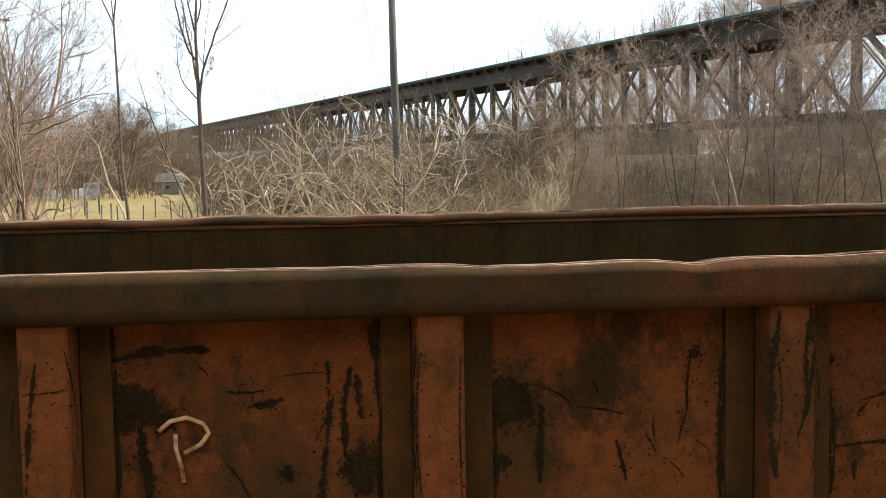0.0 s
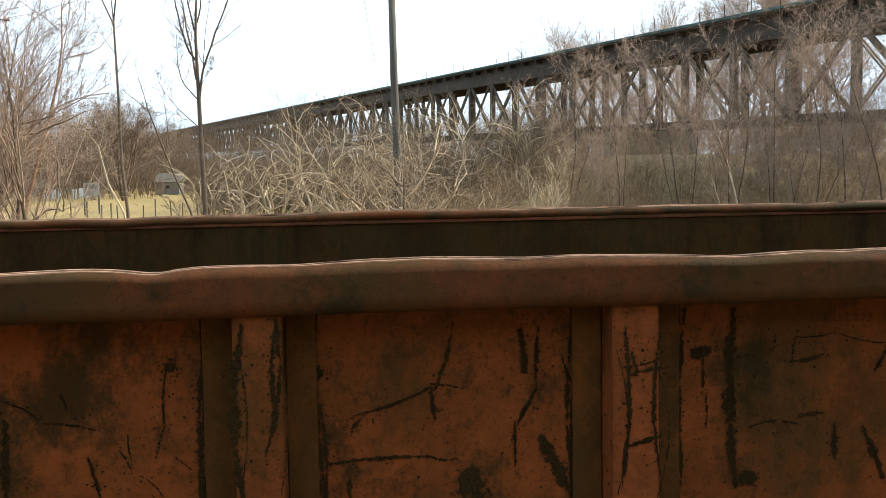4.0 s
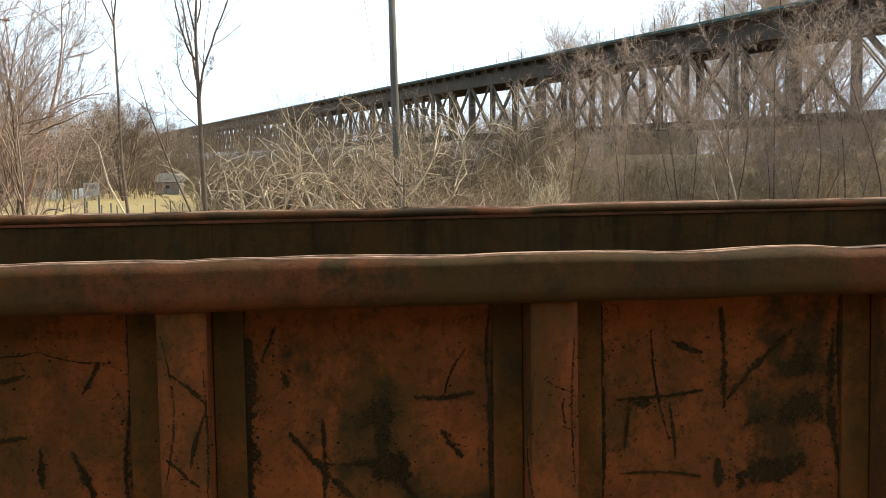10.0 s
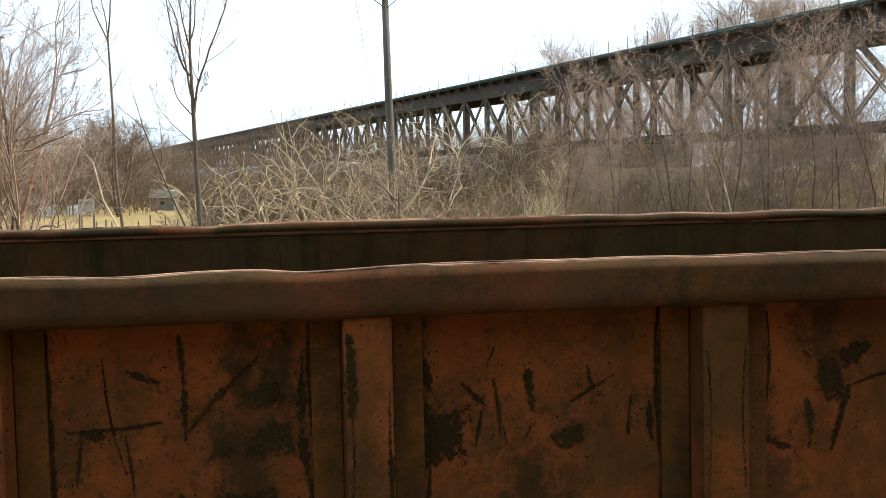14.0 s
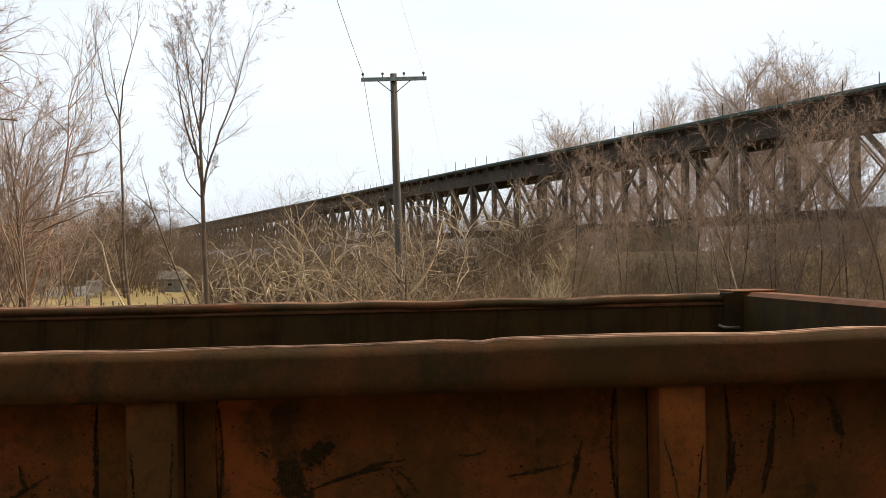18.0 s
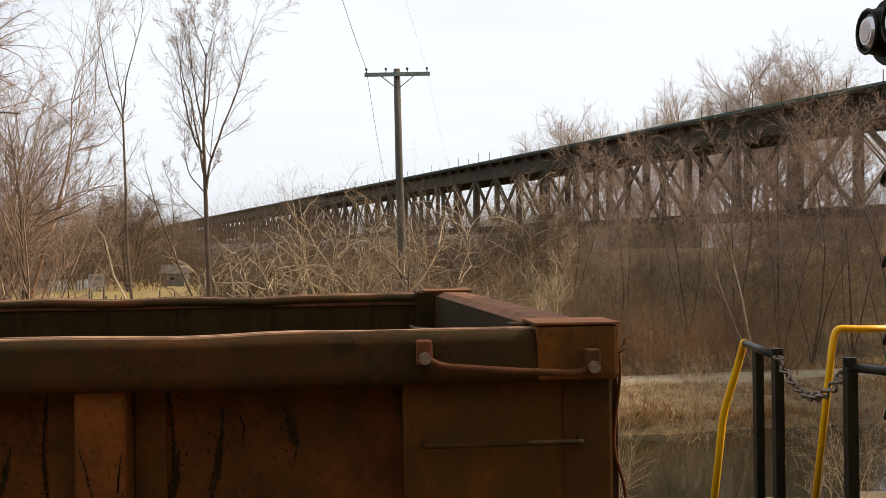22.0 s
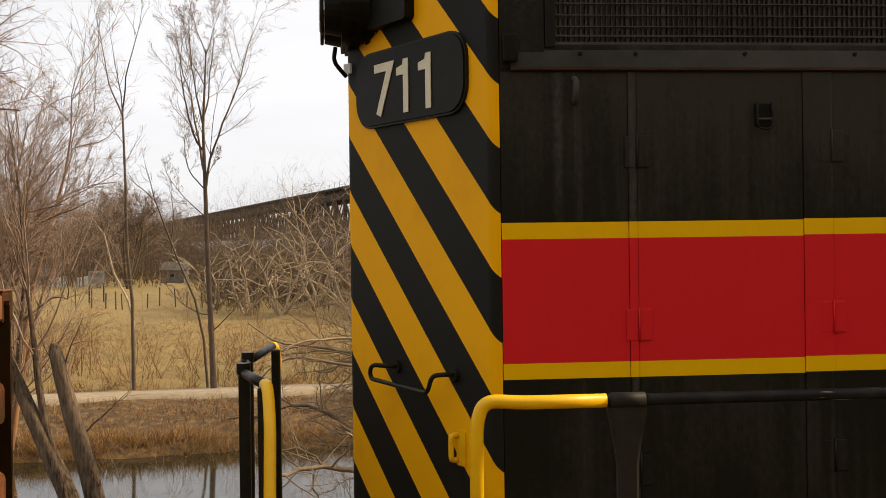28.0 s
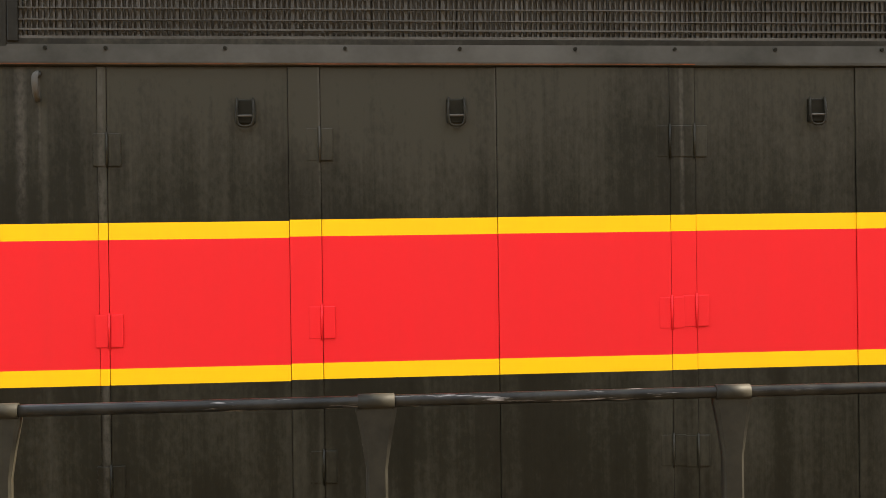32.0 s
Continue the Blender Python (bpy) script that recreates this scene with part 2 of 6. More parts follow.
def loco_black(name):
    """Road-worn black enamel with a film of dust and water runs."""
    m, nt, p = nodes_of(name)
    co = coords(nt)
    dust = tex_noise(nt, co, 1.1, 5, 0.55)
    run = tex_noise(nt, co, 5.0, 4, 0.6, (2.4, 2.4, 0.10))
    fine = tex_noise(nt, co, 60, 4, 0.6)
    f = math_node(nt, "ADD", math_node(nt, "MULTIPLY", dust, 0.42), math_node(nt, "ADD", math_node(nt, "MULTIPLY", run, 0.30), math_node(nt, "MULTIPLY", fine, 0.28)))
    col = ramp(nt, f, [(0.38, (0.0044, 0.0040, 0.0022)), (0.50, (0.0098, 0.0090, 0.0056)), (0.63, (0.028, 0.0256, 0.0180))])
    link(nt, col, p.inputs["Base Color"])
    link(nt, ramp(nt, math_node(nt, "ADD", math_node(nt, "MULTIPLY", dust, 0.7), math_node(nt, "MULTIPLY", fine, 0.3)), [(0.3, (0.38,) * 3), (0.7, (0.6,) * 3)]), p.inputs["Roughness"])
    p.inputs["Specular IOR Level"].default_value = 0.16
    bump(nt, p, dust, 0.12, 0.02)
    return m


YELLOW, RED = (0.79, 0.440, 0.004), (0.63, 0.0125, 0.0165)


def livery(name):
    """Hood side: black with a red band between two yellow lines, by height."""
    m, nt, p = nodes_of(name)
    co = coords(nt)
    x, y, z = axes(nt, co)
    dust = tex_noise(nt, co, 1.1, 5, 0.55)
    run = tex_noise(nt, co, 5.0, 4, 0.6, (2.4, 2.4, 0.10))
    fine = tex_noise(nt, co, 55, 6, 0.7, (1, 1, 0.6))
    hair = tex_noise(nt, co, 30, 4, 0.6, (2.0, 2.0, 0.05))
    f = math_node(nt, "ADD", math_node(nt, "MULTIPLY", dust, 0.40), math_node(nt, "ADD", math_node(nt, "MULTIPLY", run, 0.22), math_node(nt, "ADD", math_node(nt, "MULTIPLY", fine, 0.24), math_node(nt, "MULTIPLY", hair, 0.14))))
    # the black grows paler towards the door tops
    pale_top = math_node(nt, "MULTIPLY", step(nt, math_node(nt, "SUBTRACT", z, EYE), 0.10, 0.62), 0.125)
    seam = math_node(nt, "MULTIPLY", step(nt, tex_noise(nt, co, 2.3, 3, 0.5, (4.5, 4.5, 0.07)), 0.62, 0.72), 0.07)
    f = math_node(nt, "ADD", f, math_node(nt, "ADD", pale_top, seam))
    black = ramp(nt, f, [(0.38, (0.0034, 0.0031, 0.0013)), (0.50, (0.0076, 0.0070, 0.0036)), (0.63, (0.026, 0.0238, 0.0155))])
    for u, w, lo in ((2.863, 0.026, 0.12), (2.927, 0.008, 0.34), (3.134, 0.016, -0.9), (3.868, 0.007, 0.2), (5.15, 0.010, 0.05), (4.486, 0.005, 0.1)):
        off = math_node(nt, "ABSOLUTE", math_node(nt, "ADD", math_node(nt, "SUBTRACT", x, u), math_node(nt, "MULTIPLY", math_node(nt, "SUBTRACT", run, 0.5), 0.03)))
        streak = math_node(nt, "MULTIPLY", math_node(nt, "SUBTRACT", 1.0, step(nt, math_node(nt, "DIVIDE", off, w), 0.3, 1.0)), step(nt, math_node(nt, "ADD", math_node(nt, "SUBTRACT", z, EYE + lo), math_node(nt, "MULTIPLY", fine, 0.3)), 0.0, 0.4))
        black = mix(nt, math_node(nt, "MULTIPLY", streak, math_node(nt, "MULTIPLY", step(nt, fine, 0.25, 0.60), 0.75)), black, (0.050, 0.046, 0.036))
    inside = lambda lo, hi: math_node(nt, "MULTIPLY", math_node(nt, "GREATER_THAN", z, lo), math_node(nt, "LESS_THAN", z, hi))
    col = mix(nt, inside(BAND_LO, BAND_HI), black, mix(nt, math_node(nt, "MULTIPLY", step(nt, f, 0.45, 0.7), 0.25), YELLOW, (0.58, 0.32, 0.010)))
    col = mix(nt, inside(BAND_LO + 0.056, BAND_HI - 0.058), col, mix(nt, math_node(nt, "MULTIPLY", step(nt, f, 0.42, 0.7), 0.4), RED, (0.52, 0.020, 0.018)))
    link(nt, col, p.inputs["Base Color"])
    link(nt, ramp(nt, f, [(0.3, (0.40,) * 3), (0.7, (0.58,) * 3)]), p.inputs["Roughness"])
    p.inputs["Specular IOR Level"].default_value = 0.16
    bump(nt, p, dust, 0.10, 0.02)
    return m


def hazard(name):
    """Hood end: sloping yellow and black stripes that fall away from the ridge to both corners."""
    m, nt, p = nodes_of(name)
    co = coords(nt)
    x, y, z = axes(nt, co)
    side = math_node(nt, "ABSOLUTE", math_node(nt, "SUBTRACT", y, 5.035))
    f = math_node(nt, "ADD", math_node(nt, "ADD", z, math_node(nt, "ADD", math_node(nt, "MULTIPLY", side, 1.121), math_node(nt, "MULTIPLY", math_node(nt, "MAXIMUM", math_node(nt, "SUBTRACT", x, 2.616), 0.0), 0.57))), -(EYE + 0.470 - 0.455 * 20))
    f = math_node(nt, "FRACT", math_node(nt, "DIVIDE", f, 0.455))
    gate = math_node(nt, "MULTIPLY", math_node(nt, "GREATER_THAN", f, 0.02), math_node(nt, "LESS_THAN", f, 0.515))
    dust = tex_noise(nt, co, 3.0, 6, 0.6)
    yel = mix(nt, math_node(nt, "MULTIPLY", step(nt, dust, 0.50, 0.72), 0.35), (0.87, 0.405, 0.005), (0.60, 0.255, 0.008))
    col = mix(nt, gate, mix(nt, dust, (0.006, 0.0056, 0.004), (0.014, 0.013, 0.009)), yel)
    link(nt, col, p.inputs["Base Color"])
    p.inputs["Roughness"].default_value, p.inputs["Specular IOR Level"].default_value = 0.62, 0.12
    bump(nt, p, dust, 0.08, 0.01)
    return m


BAND_LO, BAND_HI = EYE - 0.470, EYE + 0.082
M_SIDE = rusty_paint("faded_orange_paint", (0.168, 0.0475, 0.0118), (0.104, 0.0330, 0.0084), 0.58, False, grime=0.42)
M_POST = rusty_paint("post_paint", (0.178, 0.0500, 0.0135), (0.128, 0.0375, 0.0098), 0.40, False)
# darker copy of the post paint, for the first two posts each side
M_POST_DARK = rusty_paint("darker_post_paint", (0.150, 0.0460, 0.0098), (0.092, 0.0305, 0.0068), 0.50, False)
# flange tone: grime, with the shade beside the posts put into the colour
M_FLANGE = rusty_paint("shaded_grimy_flange_paint", (0.105, 0.0385, 0.0078), (0.060, 0.0255, 0.0056), 0.45, False)
M_BARE = twigs("bared_dark_primer", (0.0085, 0.0068, 0.0028), (0.0370, 0.0225, 0.0078), 0.06)
M_CORNER = rusty_paint("corner_paint", (0.098, 0.0345, 0.0050), (0.062, 0.0235, 0.0036), 0.24, False)
M_CAPSIDE = rusty_paint("cap_side_paint", (0.185, 0.0600, 0.0110), (0.095, 0.0340, 0.0060), 0.26, False)
# pale from scuffs, and from sunlight on the tops put into the colour
M_CAP = plain("scuffed_sunlit_cap_paint", (0.105, 0.040, 0.015), (0.235, 0.100, 0.046), 7, 0.75, 0, 0.3, spec=0.1)
M_CHORD = rusty_paint("rusted_chord_paint", (0.086, 0.0270, 0.0080), (0.037, 0.0185, 0.0060), 0.60, False, grime=0.38)
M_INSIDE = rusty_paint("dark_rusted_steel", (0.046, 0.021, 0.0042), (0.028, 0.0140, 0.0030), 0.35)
M_END = rusty_paint("oxide_end_paint", (0.190, 0.064, 0.0225), (0.112, 0.038, 0.0140), 0.3)
M_ROD = rusty_paint("rusted_rod", (0.135, 0.045, 0.019), (0.070, 0.026, 0.012), 0.2, False)
M_BLADE = plain("dusty_shutter_blade", (0.062, 0.058, 0.048), (0.105, 0.099, 0.084), 5, 0.85, 0, 0.05, spec=0.08)
# pale scuffs, with the rim's broken highlights put into the colour
M_LIP = plain("highlit_scuffed_bare_lip", (0.030, 0.014, 0.006), (0.62, 0.36, 0.22), 14, 0.55, 0.0, 0.3, stretch=(0.5, 1, 1), spec=0.12)
M_BOLT = plain("worn_bolt_steel", (0.10, 0.075, 0.055), (0.27, 0.215, 0.17), 60, 0.5, 0.6)
M_CHALK = plain("paint_mark", (0.16, 0.060, 0.020), (0.80, 0.46, 0.23), 30, 0.8)
M_GREY = plain("undercarriage_grime", (0.022, 0.015, 0.010), (0.055, 0.036, 0.024), 6, 0.85)
M_STILE = plain("stile_brown", (0.018, 0.0075, 0.0022), (0.038, 0.0150, 0.0045), 5, 0.8, spec=0.15)
M_BLACK = loco_black("worn_black_enamel")
M_LIVERY = livery("hood_livery")
M_HAZARD = hazard("striped_hood_end")
M_YELLOW = plain("yellow_rail_paint", (0.72, 0.38, 0.006), (0.84, 0.46, 0.010), 14, 0.42, 0, 0.05)
M_RAIL = plain("black_rail_paint", (0.009, 0.0082, 0.0050), (0.022, 0.0195, 0.0125), 20, 0.42, 0, 0.08, spec=0.10)
M_STEEL = plain("bare_steel", (0.25, 0.24, 0.23), (0.5, 0.48, 0.46), 40, 0.35, 0.9)
M_DIGIT = plain("cream_numerals", (0.60, 0.55, 0.38), (0.72, 0.66, 0.48), 12, 0.5, 0, 0.02)
M_STAN = plain("stanchion_paint", (0.009, 0.0083, 0.0055), (0.025, 0.0228, 0.0155), 9, 0.6, 0, 0.1, spec=0.14)
M_SCREEN = plain("dusty_screen_wire", (0.038, 0.0355, 0.0290), (0.074, 0.0695, 0.059), 6, 0.7, 0, 0.05, spec=0.15)
M_DUST = plain("dusty_black_ledge", (0.027, 0.0250, 0.0195), (0.058, 0.0535, 0.044), 4, 0.85, 0, 0.1, spec=0.06)
M_RUBBER = plain("black_gasket", (0.0052, 0.0049, 0.0028), (0.012, 0.011, 0.0065), 20, 0.5, 0, 0.1, spec=0.09)


def scuffed_rail(name):
    """Black rail paint, chipped to bright metal in short flecks along its top."""
    m, nt, p = nodes_of(name)
    co = coords(nt)
    tone = tex_noise(nt, co, 12, 5, 0.6)
    chip = math_node(nt, "MULTIPLY", step(nt, tex_noise(nt, co, 60, 5, 0.65, (0.10, 1, 1)), 0.58, 0.66), step(nt, tex_noise(nt, co, 1.6, 3), 0.46, 0.60))
    col = mix(nt, math_node(nt, "MULTIPLY", chip, 0.85), ramp(nt, tone, [(0.35, (0.006, 0.0056, 0.0040)), (0.65, (0.018, 0.0165, 0.0125))]), (0.26, 0.24, 0.22))
    link(nt, col, p.inputs["Base Color"])
    p.inputs["Roughness"].default_value, p.inputs["Specular IOR Level"].default_value = 0.42, 0.14
    bump(nt, p, chip, 0.2, 0.002)
    return m


M_HANDRAIL = scuffed_rail("chipped_handrail_paint")
M_BARK = twigs("grey_brown_bark", (0.058, 0.0400, 0.0255), (0.135, 0.0930, 0.0600))
M_TWIG = twigs("red_brown_twigs", (0.1631, 0.07656, 0.03194), (0.3494, 0.1756, 0.07824))
M_PALE = twigs("pale_branches", (0.24, 0.180, 0.115), (0.68, 0.55, 0.38))
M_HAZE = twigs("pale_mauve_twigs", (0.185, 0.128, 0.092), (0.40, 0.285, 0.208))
M_MAUVE = twigs("grey_mauve_twigs", (0.135, 0.087, 0.057), (0.325, 0.220, 0.150))
M_CROOK = twigs("crooked_brown_twigs", (0.130, 0.092, 0.056), (0.46, 0.340, 0.215))
M_DBARK = plain("dark_furrowed_bark", (0.016, 0.011, 0.007), (0.215, 0.155, 0.105), 13, 0.92, 0, 1.0, stretch=(1.4, 1.4, 0.22), spec=0.1)
M_BRUSH = twigs("brown_brush", (0.105, 0.068, 0.034), (0.275, 0.182, 0.098))
# the bridge's shade over this brush is put into its dark colour
M_SHADY = twigs("shade_toned_brush", (0.0365, 0.02214, 0.01059), (0.1123, 0.06644, 0.03175))
M_SNARL = twigs("brown_snarled_twigs", (0.070, 0.048, 0.029), (0.270, 0.195, 0.122))
M_WOODS = twigs("wood_edge_twigs", (0.062, 0.041, 0.024), (0.170, 0.112, 0.064))
# distance haze is put into this pale twig colour
M_FAR = twigs("hazed_far_twigs", (0.23, 0.162, 0.110), (0.45, 0.33, 0.24))
M_LITTER = twigs("brown_leaf_litter", (0.085, 0.042, 0.013), (0.27, 0.132, 0.042))
M_BRIDGE = plain("weathered_bridge_steel", (0.018, 0.0135, 0.0088), (0.055, 0.041, 0.027), 1.5, 0.8, 0, 0.2)
M_BRACE = plain("rust_washed_bracing", (0.032, 0.025, 0.017), (0.112, 0.087, 0.060), 1.2, 0.8, 0, 0.2, vary=0.25)
M_DECK = plain("blue_green_deck_edge", (0.026, 0.056, 0.052), (0.055, 0.105, 0.098), 2.0, 0.7)
M_CONCRETE = plain("stained_concrete", (0.085, 0.076, 0.055), (0.215, 0.195, 0.150), 0.8, 0.9, 0, 0.2, stretch=(1, 1, 0.4))
M_POLE = plain("weathered_pole_timber", (0.050, 0.045, 0.038), (0.115, 0.102, 0.086), 6, 0.85, 0, 0.3, stretch=(6, 6, 0.4))
M_ARM = plain("grey_green_crossarm", (0.12, 0.15, 0.14), (0.22, 0.26, 0.24), 6, 0.8)
M_GLASS = plain("dark_glass_insulator", (0.03, 0.05, 0.05), (0.08, 0.11, 0.11), 10, 0.15, 0, 0)
M_WIRE = plain("dull_wire", (0.10, 0.10, 0.10), (0.2, 0.2, 0.2), 5, 0.6, 0, 0)
M_GRAVEL = plain("pale_gravel_path", (0.235, 0.182, 0.115), (0.365, 0.292, 0.195), 3, 0.95, 0, 0.4)
M_BALLAST = plain("grey_ballast", (0.10, 0.09, 0.08), (0.28, 0.25, 0.22), 22, 0.95, 0, 0.9)
M_TIE = plain("creosoted_tie", (0.035, 0.026, 0.02), (0.09, 0.07, 0.055), 8, 0.9)
M_WHITE = plain("white_siding", (0.62, 0.62, 0.60), (0.80, 0.80, 0.78), 2, 0.7)
M_SIDING = plain("grey_siding", (0.12, 0.11, 0.095), (0.20, 0.185, 0.16), 2, 0.8)
M_ROOF = plain("dark_shingles", (0.10, 0.088, 0.072), (0.165, 0.145, 0.12), 3, 0.95)
M_BOARD = plain("sign_back_plywood", (0.22, 0.20, 0.17), (0.36, 0.33, 0.29), 3, 0.85)
M_PANE = plain("dark_window_pane", (0.02, 0.025, 0.03), (0.05, 0.055, 0.06), 3, 0.12, 0, 0)
M_STRAW = twigs("dry_grass", (0.17, 0.088, 0.026), (0.36, 0.205, 0.066))


def ground_material():
    m, nt, p = nodes_of("winter_ground")
    co = coords(nt)
    x, y, z = axes(nt, co)
    q = math_node(nt, "SUBTRACT", y, math_node(nt, "MULTIPLY", x, 0.17))
    fine, mid, big = tex_noise(nt, co, 3.0, 8, 0.7), tex_noise(nt, co, 0.5, 5), tex_noise(nt, co, 0.07, 4)
    field = mix(nt, step(nt, big, 0.42, 0.60), (0.240, 0.157, 0.045), (0.205, 0.148, 0.044))
    field = mix(nt, step(nt, mid, 0.45, 0.75), field, (0.272, 0.182, 0.056))
    litter = ramp(nt, fine, [(0.3, (0.040, 0.022, 0.007)), (0.5, (0.110, 0.060, 0.018)), (0.72, (0.24, 0.140, 0.046))])
    edge = math_node(nt, "ADD", q, math_node(nt, "MULTIPLY", mid, 3.0))
    col = mix(nt, step(nt, math_node(nt, "DIVIDE", math_node(nt, "SUBTRACT", edge, 43.0), 10.0), 0.0, 0.5), litter, field)
    bearing = math_node(nt, "DIVIDE", math_node(nt, "ADD", x, math_node(nt, "MULTIPLY", mid, 8.0)), math_node(nt, "MAXIMUM", y, 5.0))
    col = mix(nt, step(nt, bearing, 0.26, 0.34), col, ramp(nt, fine, [(0.3, (0.09, 0.056, 0.022)), (0.7, (0.25, 0.162, 0.066))]))
    near = math_node(nt, "LESS_THAN", edge, 27.0)
    col = mix(nt, near, col, ramp(nt, fine, [(0.3, (0.08, 0.052, 0.024)), (0.7, (0.22, 0.150, 0.075))]))
    col = mix(nt, 1.0, col, ramp(nt, fine, [(0.3, (0.75,) * 3), (0.7, (1.2,) * 3)]), "MULTIPLY")
    link(nt, col, p.inputs["Base Color"])
    p.inputs["Roughness"].default_value = 0.95
    bump(nt, p, math_node(nt, "ADD", fine, math_node(nt, "MULTIPLY", mid, 2.0)), 0.8, 0.08)
    return m


def water_material():
    m, nt, p = nodes_of("still_canal_water")
    co = coords(nt)
    p.inputs["Base Color"].default_value = (0.020, 0.018, 0.009, 1)
    p.inputs["Roughness"].default_value, p.inputs["IOR"].default_value = 0.06, 1.33
    bump(nt, p, tex_noise(nt, co, 1.6, 3, 0.5, (1, 2.2, 1)), 0.035, 0.02)
    return m


# ---- ground ----
def smooth(v, a, b):
    t = np.clip((v - a) / (b - a), 0, 1)
    return t * t * (3 - 2 * t)


# below q = -6 an unseen hill is added to hold off sky light
PROFILE_Q = [-5000, -400, -60, -25, -6, 8.5, 9.5, 14, 24, 26.5, 28, 34.6, 35.65, 36.1, 38, 41.2, 41.7, 44.2, 60, 5000]
PROFILE_Z = [60, 60, 34, 13, -0.2, -0.45, -0.6, -1.3, -2.6, -3.2, -3.9, -3.9, -2.95, -2.62, -2.45, -2.12, -2.03, -2.03, -2.0, -2.0]


def ground_z(x, y):
    x, y = np.asarray(x, dtype=float), np.asarray(y, dtype=float)
    q = y - 0.17 * x
    d = x * math.sin(AXIS) + y * math.cos(AXIS)
    a = (x * math.cos(AXIS) - y * math.sin(AXIS)) / np.maximum(d, 5)
    z = np.interp(q, PROFILE_Q, PROFILE_Z)
    z = z + 5.0 * smooth(d, 52, 74) * smooth(a, 0.0, 0.16) * (1 - smooth(d, 220, 420))
    lumps = 0.16 * np.sin(x * 0.9 + 1.3 * np.sin(y * 0.37)) * np.sin(y * 0.8 + np.sin(x * 0.5)) + 0.07 * np.sin(x * 2.3 + y * 1.7)
    return z + lumps * smooth(q, 8, 14) * (1 - 0.75 * smooth(q, 40.5, 41.8) * (1 - smooth(q, 44, 48)))


def graded(lo, hi, fine_lo, fine_hi, step_size):
    mid = np.arange(fine_lo, fine_hi + 1e-6, step_size)
    out = lambda n, far, start: start + (far - start) * (np.linspace(0, 1, n + 1)[1:] ** 2.5)
    return np.concatenate([out(26, lo, fine_lo)[::-1], mid, out(30, hi, fine_hi)])


GX, GY = graded(-2400, 2400, -45, 60, 0.7), graded(-600, 3500, 6, 82, 0.45)
gx, gy = np.meshgrid(GX, GY)
gv = np.stack([gx.ravel(), gy.ravel(), ground_z(gx, gy).ravel()], 1)
gi = np.arange(len(gv)).reshape(gx.shape)
gf = np.stack([gi[:-1, :-1].ravel(), gi[:-1, 1:].ravel(), gi[1:, 1:].ravel(), gi[1:, :-1].ravel()], 1)
ground = put("ground", mesh_of("ground", gv, gf, True), ground_material())
tagged(ground, "dry winter field and leaf-strewn banks along the canal", "ground", kind="structure")


def strip(name, q0, q1, z, material, x0, x1, n, label, category, thick=0.05, crown=0.0):
    """A ribbon along the canal's line."""
    xs = np.linspace(x0, x1, n)
    rows = [q0, q0 + 0.12, (q0 + q1) / 2, q1 - 0.12, q1]
    rise = [-thick, 0, crown, 0, -thick]
    v = []
    for x in xs:
        wob = 0.10 * math.sin(x * 0.7) + 0.06 * math.sin(x * 1.9 + 1)
        v += [(x, q + 0.17 * x + (wob if i in (0, 1) else -wob * 0.7 if i > 2 else 0), z + r) for i, (q, r) in enumerate(zip(rows, rise))]
    f = [(i * 5 + k, i * 5 + 5 + k, i * 5 + 6 + k, i * 5 + 1 + k) for i in range(n - 1) for k in range(4)]
    return tagged(put(name, mesh_of(name, v, f), material), label, category, kind="structure")


strip("path", 41.75, 44.1, -1.93, M_GRAVEL, -90, 120, 300, "pale gravel towpath beside the canal", "path", 0.25, 0.04)
wat = bmesh.new()
for c in [(-300, 24.5 - 51), (300, 24.5 + 51), (300, 36.4 + 51), (-300, 36.4 - 51)]:
    wat.verts.new((c[0], c[1], -2.9))
wat.faces.new(list(wat.verts))
tagged(part("water", wat, water_material()), "still brown canal water reflecting the sky", "water", kind="structure")

# ---- the track under the train ----
TRACK_Y = 5.035
bed = extrude_x([(TRACK_Y - 2.6, -0.6), (TRACK_Y + 2.6, -0.6), (TRACK_Y + 1.6, -0.2), (TRACK_Y - 1.6, -0.2)], [-60, 80])
tagged(part("track_bed", bed, M_BALLAST), "grey crushed-stone ballast under the track", "ballast", kind="structure")
track = tagged(new("railway_track"), "steel rails on dark timber ties", "track", kind="structure")
tie_me = None
for i in range(90):
    if tie_me is None:
        t_ob = part("tie", boxed(-0.11, 0.11, -1.25, 1.25, -0.32, -0.17, 0.01), M_TIE, track)
        tie_me = t_ob.data
    else:
        t_ob = put("tie", tie_me, None, track)
    t_ob.location = (-26 + i * 0.55, TRACK_Y, 0)
for side in (-1, 1):
    yy = TRACK_Y + side * 0.7535
    prof = [(yy - 0.07, -0.17), (yy + 0.07, -0.17), (yy + 0.07, -0.155), (yy + 0.012, -0.13), (yy + 0.012, -0.045), (yy + 0.036, -0.03), (yy + 0.034, 0.0),
            (yy - 0.034, 0.0), (yy - 0.036, -0.03), (yy - 0.012, -0.045), (yy - 0.012, -0.13), (yy - 0.07, -0.155)]
    part("rail", extrude_x(prof, [-60, 80]), M_STEEL, track)


# ---- bare trees and brush ----
def unit(v):
    return v / np.maximum(np.linalg.norm(v, axis=-1, keepdims=True), 1e-9)


